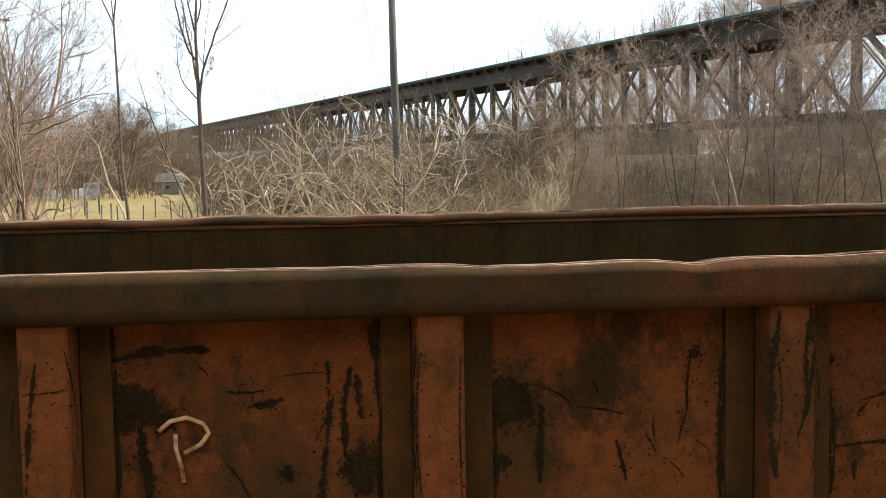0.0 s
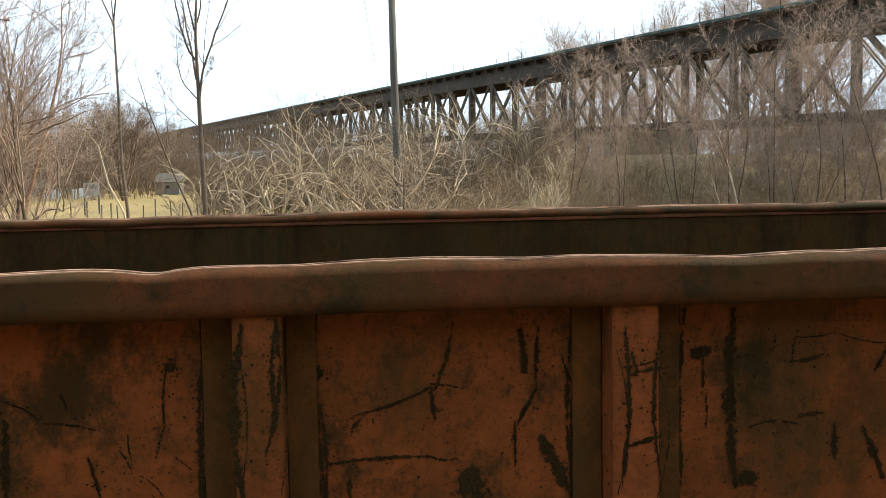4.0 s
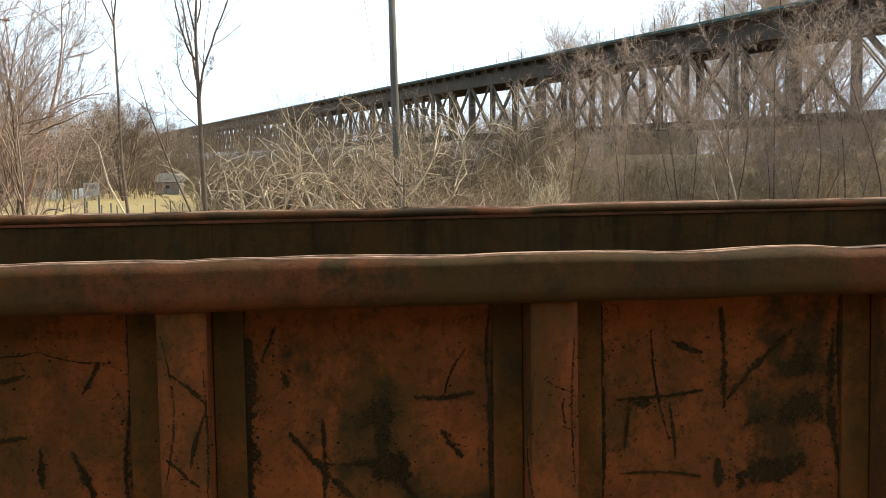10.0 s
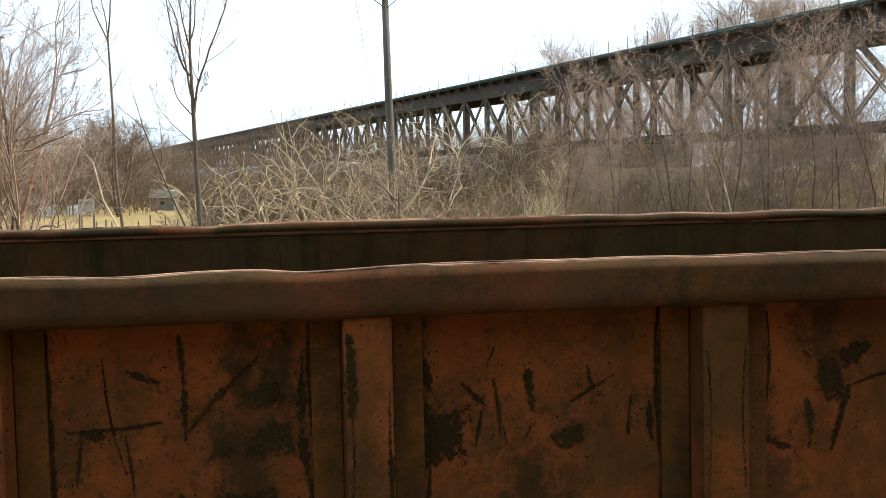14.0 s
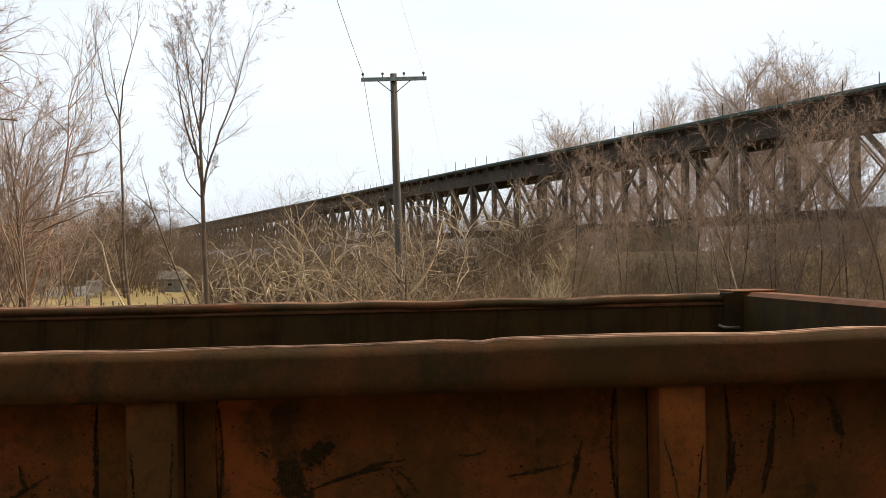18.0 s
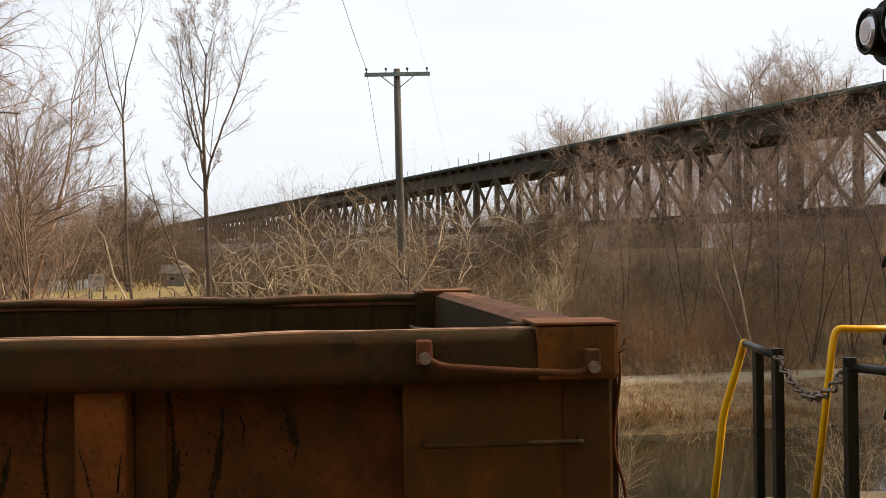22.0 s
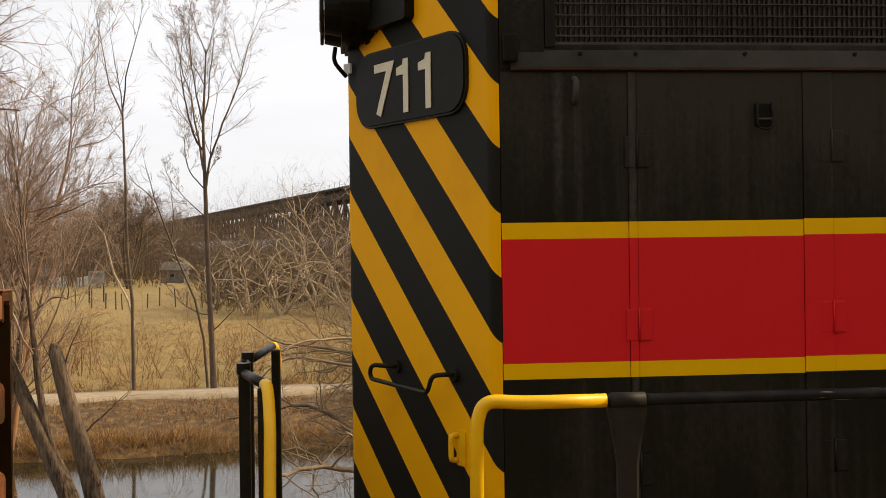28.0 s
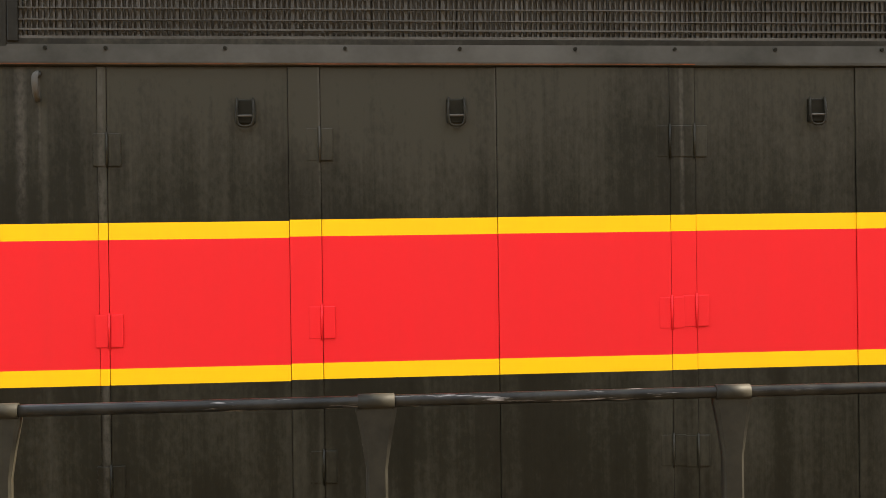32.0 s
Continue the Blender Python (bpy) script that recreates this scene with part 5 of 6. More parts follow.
    scrapes(near + 0.1385, True, [(-6.93, 0.2, -0.01, 0.57, 16), (-6.77, 0.21, 0.01, 0.57, 32), (-6.87, 0.35, 0.0, 0.1, 12), (-6.86, 0.48, 0.0, 0.11, 7), (-6.75, 0.36, 0.11, -0.02, 7), (-6.64, 0.35, 0.01, -0.06, 7), (-6.57, 0.37, 0.01, -0.07, 7), (-6.56, 0.3, 0.13, -0.01, 4), (-6.43, 0.29, 0.22, 0.04, 4), (-6.58, 0.38, 0.11, -0.02, 14), (-6.72, 0.59, 0.18, 0.0, 7), (-6.55, 0.56, 0.08, -0.01, 11), (-6.25, 0.33, -0.05, 0.09, 12), (-6.16, 0.3, 0.02, 0.16, 9), (-6.13, 0.35, 0.05, 0.2, 16), (-6.12, 0.55, 0.02, 0.26, 68), (-6.43, 0.58, -0.0, 0.12, 16), (-6.34, 0.6, 0.07, 0.17, 23)],
            [(-6.87, 0.34, 0.07, 0.04), (-6.72, 0.75, 0.07, 0.05)])
    scrapes(near + 0.1385, True, [(-5.8, 0.28, -0.01, 0.31, 50), (-5.82, 0.18, -0.01, 0.59, 9), (-5.81, 0.6, -0.01, 0.17, 61), (-5.72, 0.24, -0.04, 0.1, 9), (-5.58, 0.53, -0.0, 0.25, 14), (-5.68, 0.57, 0.21, 0.23, 16), (-5.57, 0.67, 0.18, -0.01, 11), (-5.39, 0.54, -0.01, 0.11, 36), (-5.37, 0.68, 0.08, 0.11, 14), (-5.29, 0.47, 0.18, -0.01, 16), (-5.2, 0.46, 0.07, -0.14, 7), (-5.21, 0.58, 0.06, 0.08, 21), (-5.04, 0.34, -0.01, 0.32, 16), (-4.97, 0.48, -0.01, 0.14, 18)],
            [(-5.4, 0.52, 0.09, 0.09), (-5.37, 0.69, 0.14, 0.09), (-5.0, 0.75, 0.08, 0.08), (-5.69, 0.4, 0.02, 0.04)])
    scrapes(near + 0.1385, True, [(-4.7, 0.21, -0.02, 0.56, 16), (-4.74, 0.28, -0.01, 0.49, 32), (-4.54, 0.28, 0.06, 0.36, 7), (-4.65, 0.5, 0.28, -0.02, 11), (-4.31, 0.22, 0.01, 0.32, 16), (-4.07, 0.29, -0.22, 0.22, 21), (-4.61, 0.49, -0.02, 0.18, 9), (-4.64, 0.74, 0.26, 0.02, 9), (-4.48, 0.52, 0.02, 0.18, 9), (-3.94, 0.3, 0.03, 0.47, 23), (-3.89, 0.45, -0.01, 0.36, 18), (-4.32, 0.71, -0.0, 0.08, 28), (-4.47, 0.32, 0.1, 0.04, 14), (-4.23, 0.6, 0.07, -0.03, 20)],
            [(-4.05, 0.41, 0.1, 0.08), (-4.04, 0.55, 0.14, 0.1), (-4.15, 0.75, 0.2, 0.08), (-4.58, 0.51, 0.07, 0.03)])
    scrapes(near + 0.1385, True, [(-3.57, 0.31, 0.02, 0.11, 23), (-3.35, 0.39, 0.02, 0.18, 12), (-3.45, 0.4, 0.07, 0.07, 14), (-3.32, 0.55, 0.02, 0.06, 7), (-3.38, 0.44, -0.03, 0.16, 9), (-3.24, 0.37, 0.01, 0.12, 27), (-3.26, 0.59, 0.03, -0.07, 7), (-3.05, 0.36, 0.02, 0.07, 11), (-3.1, 0.47, 0.14, -0.08, 11), (-2.91, 0.46, -0.01, 0.12, 11), (-3.37, 0.34, 0.03, -0.07, 5), (-3.63, 0.2, -0.01, 0.38, 23), (-2.85, 0.48, 0.01, 0.14, 18), (-2.81, 0.25, -0.01, 0.39, 12)],
            [(-3.52, 0.56, 0.16, 0.19), (-3.11, 0.58, 0.1, 0.07)])
    scrapes(near + 0.1385, True, [(-2.48, 0.27, -0.0, 0.27, 12), (-2.33, 0.5, 0.01, 0.15, 23), (-2.19, 0.46, -0.06, 0.21, 20), (-2.21, 0.47, 0.3, -0.07, 9), (-1.95, 0.42, 0.11, 0.15, 9), (-2.35, 0.34, 0.03, 0.02, 7), (-2.04, 0.67, 0.21, -0.01, 11), (-1.74, 0.37, 0.09, -0.01, 7), (-2.49, 0.61, 0.1, 0.04, 20)],
            [(-2.25, 0.44, 0.09, 0.16)])
    scrapes(near + 0.1385, True, [(-1.35, 0.34, -0.04, 0.16, 14), (-2.04, 0.41, 0.14, -0.03, 11), (-1.58, 0.44, 0.18, -0.03, 9), (-1.93, 0.41, 0.07, 0.08, 7), (-0.73, 0.24, -0.04, 0.28, 11), (-0.54, 0.26, 0.02, 0.08, 18), (-0.86, 0.36, -0.02, 0.15, 20)],
            [(-2.17, 0.35, 0.09, 0.07)])
    scrapes(near + 0.1385, True, [(-0.73, 0.23, -0.04, 0.25, 11), (-0.55, 0.23, 0.04, 0.07, 14), (-0.51, 0.3, -0.01, 0.12, 9), (-0.68, 0.25, 0.01, 0.1, 5)],
            [])
    scrapes(near - 0.0005, False, [(-7.16, 0.23, -0.01, 0.49, 15), (-7.05, 0.25, -0.0, 0.44, 12), (-7.15, 0.35, 0.1, -0.02, 7), (-7.15, 0.38, 0.1, -0.02, 15), (-7.16, 0.6, 0.11, -0.03, 12), (-7.14, 0.31, 0.02, 0.07, 10), (-6.02, 0.35, 0.1, 0.09, 12), (-5.92, 0.46, -0.05, 0.17, 10), (-6.04, 0.6, 0.06, 0.06, 10), (-5.98, 0.66, 0.04, 0.03, 9)],
            [])
    scrapes(near - 0.0005, False, [(-8.31, 0.19, -0.01, 0.51, 24), (-8.21, 0.18, 0.0, 0.1, 19), (-8.2, 0.31, -0.05, 0.27, 12)],
            [])
    scrapes(near - 0.0005, False, [(-4.91, 0.4, 0.08, 0.04, 7), (-4.85, 0.46, 0.01, 0.1, 7), (-3.8, 0.22, -0.0, 0.24, 31), (-3.69, 0.53, -0.0, 0.21, 15)],
            [])
    scrapes(near - 0.0005, False, [(-10.54, 0.27, -0.04, 0.38, 12), (-10.58, 0.36, 0.13, -0.01, 7), (-9.43, 0.17, -0.01, 0.52, 9), (-8.21, 0.2, -0.01, 0.25, 14), (-8.21, 0.45, -0.04, 0.12, 9)],
            [])
    for u in posts[:10]:
        for off in (-0.176, 0.176):
            scrapes(near + 0.1385, True, [(u + off, 0.18, 0.0, 0.34, 9), (u + off + 0.004, 0.46, -0.006, 0.40, 12)], [])
        scrapes(near - 0.0005, False, [(u - 0.060, 0.18 + 0.2 * rub.random(), 0.0, 0.45, 6), (u + 0.060, 0.2 + 0.2 * rub.random(), 0.0, 0.45, 6)], [])
    tagged(put("scraped_primer", mesh_of("scraped_primer", np.concatenate(worn_v), np.array(worn_f)), M_BARE, root, "ragged dark scrapes in the paint", at=shift), kind="stuff")
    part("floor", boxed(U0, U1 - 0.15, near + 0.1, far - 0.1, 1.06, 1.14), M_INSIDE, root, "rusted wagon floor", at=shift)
    # ends: top chord and two pressed ribs on a recessed sheet
    for e, sg in ((U1, 1), (U0, -1)):
        prof = [(0.0, T - 0.012), (-0.03, T + 0.004), (-0.15, T + 0.006), (-0.19, T - 0.02), (-0.19, T - 0.12), (-0.10, T - 0.15), (-0.02, T - 0.155), (0.0, T - 0.13)]
        for nm, pr in (("end_chord", prof),
                       ("end_rib", [(0.0, T - 0.50), (-0.008, T - 0.475), (-0.035, T - 0.452), (-0.12, T - 0.425), (-0.12, T - 0.73), (-0.030, T - 0.690), (-0.006, T - 0.672), (0.0, T - 0.645)]),
                       ("end_rib", [(0.0, T - 0.97), (-0.008, T - 0.945), (-0.035, T - 0.922), (-0.12, T - 0.895), (-0.12, T - 1.20), (-0.030, T - 1.16), (-0.006, T - 1.142), (0.0, T - 1.115)])):
            inset = 0.02 if nm == "end_chord" else 0.10
            bm = extrude_x(pr, [near + inset + 0.005, near + inset + 0.04, VC, far - inset - 0.04, far - inset - 0.005])
            for vt in bm.verts:
                x, y, z = vt.co
                edge = 0.03 if nm == "end_rib" and (x < near + inset + 0.02 or x > far - inset - 0.02) else 0
                vt.co = (e + sg * (y - edge * (1 if y > -0.05 else 0)), x, z)
            part(nm, bm, M_CAP if nm == "end_chord" else M_END, root, "oxide-brown pressed end rib" if nm == "end_rib" else "wide rusted end chord", at=shift)
        part("end_sheet", boxed(min(e - sg * 0.12, e - sg * 0.132), max(e - sg * 0.12, e - sg * 0.132), near + 0.05, far - 0.05, 1.06, T - 0.12), M_END, root, at=shift)
        x0, x1 = sorted((e - sg * 0.192, e - sg * 0.198))
        part("end_lining", boxed(x0, x1, near + 0.21, far - 0.21, T - 0.60, T - 0.012), M_INSIDE, root, "dark inner face of the wagon's end", at=shift)
        for v, s in ((near, 1), (far, -1)):
            # corner cap over chord and end, and the corner post
            x0, x1 = sorted((e - sg * 0.245, e + sg * 0.003))
            part("corner_cap", boxed(x0, x1, min(v - s * 0.042, v + s * 0.20), max(v - s * 0.042, v + s * 0.20), T - 0.155, T + 0.008, 0.016), M_CAPSIDE if s > 0 else M_CHORD, root, "welded corner cap", at=shift)
            part("cap_plate", boxed(x0 - 0.004, x1 + 0.004, min(v - s * 0.044, v + s * 0.20), max(v - s * 0.044, v + s * 0.20), T + 0.009, T + 0.017, 0.003), M_CAP, root, "scuffed plate over the corner, sunlit paleness in its colour", at=shift)
            x0, x1 = sorted((e - sg * 0.16, e - sg * 0.005))
            part("corner_post", boxed(x0, x1, min(v + s * 0.018, v + s * 0.13), max(v + s * 0.018, v + s * 0.13), 1.0, T - 0.15, 0.012), M_CORNER, root, at=shift)
            x0, x1 = sorted((e - sg * 0.64, e - sg * 0.158))
            part("corner_plate", boxed(x0, x1, min(v + s * 0.026, v + s * 0.13), max(v + s * 0.026, v + s * 0.13), 1.0, T - 0.15, 0.004), M_CORNER, root, at=shift)
            x0, x1 = sorted((e + sg * 0.0045, e + sg * 0.046))
            if s > 0:
                part("end_flange", boxed(x0, x1, v + 0.16, v + 0.24, 1.0, T - 0.057, 0.003), M_STILE, root, "dark brown end flange", at=shift)
            x0, x1 = sorted((e + sg * 0.050, e + sg * 0.092))
            if s < 0:
                continue
            part("ladder_stile", boxed(x0, x1, v + 0.32, v + 0.36, 1.0, T - 0.022, 0.004), M_STILE, root, "dark steel ladder stile", at=shift)
            for z in (T - 0.10, T - 0.62, T - 1.1):
                pts = rounded([(e + sg * 0.045, v + 0.30, z + 0.016), (e + sg * 0.05, v + 0.27, z - 0.004), (e + sg * 0.085, v + 0.27, z), (e + sg * 0.112, v + 0.29, z + 0.012), (e + sg * 0.118, v + 0.30, z + 0.036)], 0.02)
                part("stile_hook", tube(pts, 0.0085, 8), M_ROD, root, at=shift)
            part("release_rod", tube(rounded([(e + sg * 0.052, v + 0.15, T - 0.095), (e + sg * 0.050, v + 0.15, T - 0.19), (e + sg * 0.030, v + 0.15, T - 0.33), (e + sg * 0.030, v + 0.15, T - 0.41), (e + sg * 0.066, v + 0.15, T - 0.52), (e + sg * 0.07, v + 0.15, T - 0.9)], 0.06), 0.0055, 8), M_ROD, root, at=shift)
            # grab irons on the side
            g0, g1 = e - sg * 0.583, e - sg * 0.09
            y = v - s * 0.10
            part("grab_iron", tube(rounded([(g0, v - s * 0.03, T - 0.075), (g0 + sg * 0.005, y, T - 0.078), (g0 + sg * 0.05, y, T - 0.10), (g0 + sg * 0.25, y, T - 0.117), (g1 - sg * 0.05, y, T - 0.128), (g1 - sg * 0.005, y, T - 0.112), (g1, v - s * 0.03, T - 0.11)], 0.03), 0.0105, 10), M_ROD, root, "bent rusty grab iron", at=shift)
            for g, zz in ((g0, T - 0.075), (g1, T - 0.11)):
                bm = disc(bmesh.new(), (g, v - s * 0.108, zz), (0, s, 0), 0.018, 0.016, 10)
                part("bolt", bm, M_BOLT, root, "worn bright bolt head", at=shift)
                part("bolt_plate", boxed(g - 0.022, g + 0.022, min(v - s * 0.040, v - s * 0.102), max(v - s * 0.040, v - s * 0.102), zz - 0.02, zz + 0.05, 0.006), M_ROD, root, at=shift)
            for zz in (T - 0.34, T - 0.66, T - 0.98):
                part("side_rung", tube(rounded([(g0 + sg * 0.0, v + s * 0.06, zz), (g0 + sg * 0.0, v - s * 0.03, zz), (g1 - sg * 0.02, v - s * 0.03, zz), (g1 - sg * 0.02, v + s * 0.06, zz)], 0.02), 0.0085, 8), M_CHORD, root, at=shift)
                for g in (g0, g1 - sg * 0.02):
                    part("rung_foot", boxed(g - 0.02, g + 0.02, min(v + s * 0.05, v + s * 0.08), max(v + s * 0.05, v + s * 0.08), zz - 0.028, zz + 0.028, 0.006), M_CHORD, root, at=shift)
        # far inner corner gussets
        for v, s in ((near, 1), (far, -1)):
            x0, x1 = sorted((e - sg * 0.30, e - sg * 0.185))
            part("corner_gusset", boxed(x0, x1, min(v + s * 0.11, v + s * 0.2), max(v + s * 0.11, v + s * 0.2), T - 0.5, T + 0.008, 0.01), M_INSIDE, root, at=shift)
            part("lading_strap_ring", tube(rounded([(x0 - 0.04, v + s * 0.14, T - 0.165), (x0 - 0.01, v + s * 0.2, T - 0.185), (x0 + 0.08, v + s * 0.2, T - 0.19)], 0.02), 0.009, 8), M_BOLT, root, "bright lashing ring", at=shift)
    part("stencil_panel", boxed(U1 - 0.1198, U1 - 0.1185, 5.62, 6.46, T - 0.42, T - 0.17), M_RUBBER, root, "dark panel behind the worn marks", at=shift)
    # unreadable reporting marks on the end sheet and a painted letter on the side
    for w0, w1 in ((0.0, 0.07), (0.10, 0.17), (0.20, 0.25), (0.38, 0.45), (0.48, 0.55), (0.58, 0.64)):
        part("painted_mark", boxed(U1 - 0.1180, U1 - 0.1165, 5.75 + w0, 5.75 + w1, T - 0.33, T - 0.245), M_MARK, root, "worn pale reporting mark", at=shift)
    strokes = [[(-10.165, T - 0.565), (-10.165, T - 0.61), (-10.15, T - 0.67), (-10.145, T - 0.715)], [(-10.215, T - 0.555), (-10.18, T - 0.525), (-10.13, T - 0.515), (-10.08, T - 0.535), (-10.065, T - 0.565), (-10.09, T - 0.60), (-10.14, T - 0.625)]]
    mk = bmesh.new()
    for st in strokes:
        tube([(u, near + 0.131, z - 0.004 * (u - GU)) for u, z in st], 0.0078, 6, True, mk)
    part("chalk_letter", mk, M_CHALK, root, "hand-painted pale letter", at=shift)
    part("centre_sill", boxed(U0 + 0.1, U1 - 0.1, VC - 0.3, VC + 0.3, 0.72, 1.06, 0.02), M_GREY, root, at=shift)
    part("coupler", boxed(U1 - 0.1, U1 + 0.62, VC - 0.12, VC + 0.12, 0.76, 1.0, 0.03), M_GREY, root, at=shift)
    skew = Matrix.Identity(4)
    skew[0][1], skew[0][3] = -0.028, 0.028 * near
    for ob in root.children:
        if ob.name.split(".")[0] in ("end_chord", "end_rib", "end_sheet", "end_lining", "corner_cap", "corner_post", "ladder_stile", "stile_hook", "release_rod", "grab_iron", "cap_plate", "bolt", "bolt_plate", "side_rung", "rung_foot", "corner_gusset", "lading_strap_ring", "painted_mark", "stencil_panel"):
            if ob.data.vertices[0].co.x > -5 and ob.data.vertices[0].co.y > near + 0.3 or ob.name.startswith("end_") or ob.name.startswith("painted_") or ob.name.startswith("stencil_"):
                ob.data.transform(skew)
    wheel_sets(root, shift, (U0 + 2.0, U1 - 2.0), 1.75, 0.42, "bogie", "four-wheel freight bogie")
    return root


def locomotive():
    root = tagged(new("diesel_locomotive"), "black diesel locomotive with red and yellow band, striped hood end", "locomotive")
    shift = Matrix.Translation((-LU, -VC, 0))
    DECK, ROOF, END = 1.62, EYE + 1.42, 12.5
    side_v = 4.125
    fx, fy = 0.4665, -0.8845           # along the near end face, from the ridge to the corner
    ridge = Vector((2.15, VC, 0))

    def face(w, z, out=0.0):
        return Vector((ridge.x + fx * w + fy * out, ridge.y + fy * w - fx * out, z))

    FACE = shift @ Matrix(((fx, 0, fy, ridge.x), (fy, 0, -fx, ridge.y), (0, 1, 0, EYE), (0, 0, 0, 1)))
    # hood: wedge end with rounded corners
    arc = []
    for k in range(9):
        a = radians(62 * k / 8)
        arc.append((2.659 - 0.05 * math.sin(a), side_v + 0.05 * (1 - math.cos(a))))
    half = arc + [(2.158, VC - 0.018), (2.152, VC)]
    plan = half + [(x, 2 * VC - y) for x, y in half[:-1][::-1]]
    hood_end = part("hood_end", prism(plan, DECK, ROOF - 0.05), M_HAZARD, root, "wedge-shaped hood end with yellow and black stripes", at=shift)
    part("hood_core", boxed(2.661, END, side_v + 0.005, 2 * VC - side_v - 0.005, DECK, EYE + 0.71), M_BLACK, root, at=shift)
    part("hood_top", boxed(2.661, END, side_v + 0.03, 2 * VC - side_v - 0.03, EYE + 1.05, ROOF, 0.08), M_BLACK, root, at=shift)
    part("roof_cap", prism([(2.659, side_v + 0.03), (2.16, VC), (2.659, 2 * VC - side_v - 0.03)], ROOF - 0.05, ROOF - 0.01), M_BLACK, root, at=shift)
    part("core_behind_screen", boxed(2.661, END, side_v + 0.074, 2 * VC - side_v - 0.074, EYE + 0.70, EYE + 1.06), M_BLACK, root, at=shift)
    # doors and panels of both sides
    seams = [2.661, 3.118, 3.150, 3.761, 3.871, 4.486, 5.107, 5.200, 5.796, 6.42, 7.04, 7.66, 8.28, 8.9, 9.52, 10.14, 10.76, 11.38, END]
    proud = [0, 3, 1, 4, 1, 4, 3, 1, 4, 1, 4, 1, 4, 1, 4, 1, 4, 1, 4]
    paint = [0, 0, 0, 5, 5, 6, 7, 8, 8, 6, 8, 6, 8, 6, 8, 6, 8, 6, 8]
    for i, (a, b) in enumerate(zip(seams, seams[1:])):
        for s in (1, -1):
            v = side_v if s > 0 else 2 * VC - side_v
            dz = paint[i] * 0.0008
            o = proud[i] * 0.0015
            y0, y1 = sorted((v - s * o, v + s * 0.0045))
            part("hood_door" if b - a > 0.3 else "door_post", boxed(a + 0.0008, b - 0.0008, y0, y1, DECK - dz, EYE + 0.612 - dz, 0.0015), M_LIVERY, root, at=shift @ Matrix.Translation((0, 0, dz)))
    part("drip_ledge", extrude_x([(side_v - 0.016, EYE + 0.618), (side_v + 0.04, EYE + 0.614), (side_v + 0.04, EYE + 0.705), (side_v + 0.008, EYE + 0.70), (side_v - 0.004, EYE + 0.665), (side_v - 0.016, EYE + 0.628)], [2.70, END]), M_DUST, root, "dusty ledge over the doors", at=shift)
    part("rust_line", boxed(2.72, 5.2, side_v - 0.0172, side_v - 0.0158, EYE + 0.619, EYE + 0.6235), M_ROD, root, "rust run along the ledge", at=shift)
    for u in (2.95, 3.15, 3.55, 3.96, 4.36, 4.77, 5.13, 5.5, 5.9, 6.3):
        part("ledge_bolt", disc(bmesh.new(), (u, side_v - 0.003, EYE + 0.677), (0, -1, 0), 0.0065, 0.012, 8), M_RUBBER, root, at=shift)
    # radiator screen
    scr = part("radiator_screen", boxed(2.86, END - 0.4, side_v + 0.006, side_v + 0.016, EYE + 0.710, EYE + 0.720), M_SCREEN, root, "wire radiator screen", at=shift)
    for z, t in ((0.742, 0.006), (0.775, 0.004), (0.815, 0.004), (0.857, 0.004), (0.895, 0.006), (0.935, 0.004), (0.975, 0.004), (1.015, 0.004), (1.048, 0.008)):
        part("screen_bar", boxed(2.86, END - 0.4, side_v + 0.006, side_v + 0.016, EYE + z - t / 2, EYE + z + t / 2), M_SCREEN, scr)
    bars = bmesh.new()
    for k, u in enumerate(np.arange(2.865, 9.0, 0.0187)):
        t = 0.006 if k % 7 == 0 else 0.0028
        box(bars, u - t, u + t, side_v + 0.017, side_v + 0.030, EYE + 0.712, EYE + 1.05)
    part("screen_mesh", bars, M_SCREEN, scr)
    blade = None
    for u in np.arange(2.87, 9.0, 0.060):
        if blade is None:
            blade = part("shutter_blade", boxed(-0.029, 0.029, side_v + 0.033, side_v + 0.040, EYE + 0.712, EYE + 1.05), M_BLADE, scr, at=pose(u + 0.014, 0, 0))
        else:
            put("shutter_blade", blade.data, None, scr, at=pose(u + 0.014, 0, 0))
    part("screen_frame", boxed(2.825, 2.862, side_v - 0.002, side_v + 0.04, EYE + 0.70, EYE + 1.06, 0.004), M_BLACK, root, at=shift)
    part("fore_panel", boxed(2.662, 2.824, side_v + 0.002, side_v + 0.05, EYE + 0.62, EYE + 1.06, 0.006), M_BLACK, root, at=shift)
    part("side_fixture", boxed(2.672, 2.725, side_v - 0.035, side_v + 0.004, EYE + 0.645, EYE + 0.745, 0.010), M_RUBBER, root, "small black junction box", at=shift)
    # hinges, latches, lifting lug
    for u, zs in ((3.150, (0.33, -0.285, -0.80)), (3.868, (0.345, -0.27, -0.77)), (5.107, (0.35, -0.26, -0.75)), (5.197, (0.35, -0.255, -0.755)), (6.42, (0.35, -0.255, -0.755))):
        for z in zs:
            for k in (-1, 1):
                x0, x1 = sorted((u + k * 0.004, u + k * 0.046))
                part("hinge_leaf", boxed(x0, x1, side_v - 0.0075, side_v + 0.002, EYE + z - 0.056, EYE + z + 0.056, 0.003), M_LIVERY, root, at=shift)
            part("hinge_pin", tube([(u, side_v - 0.009, EYE + z - 0.062), (u, side_v - 0.009, EYE + z + 0.062)], 0.0036, 8), M_LIVERY, root, at=shift)
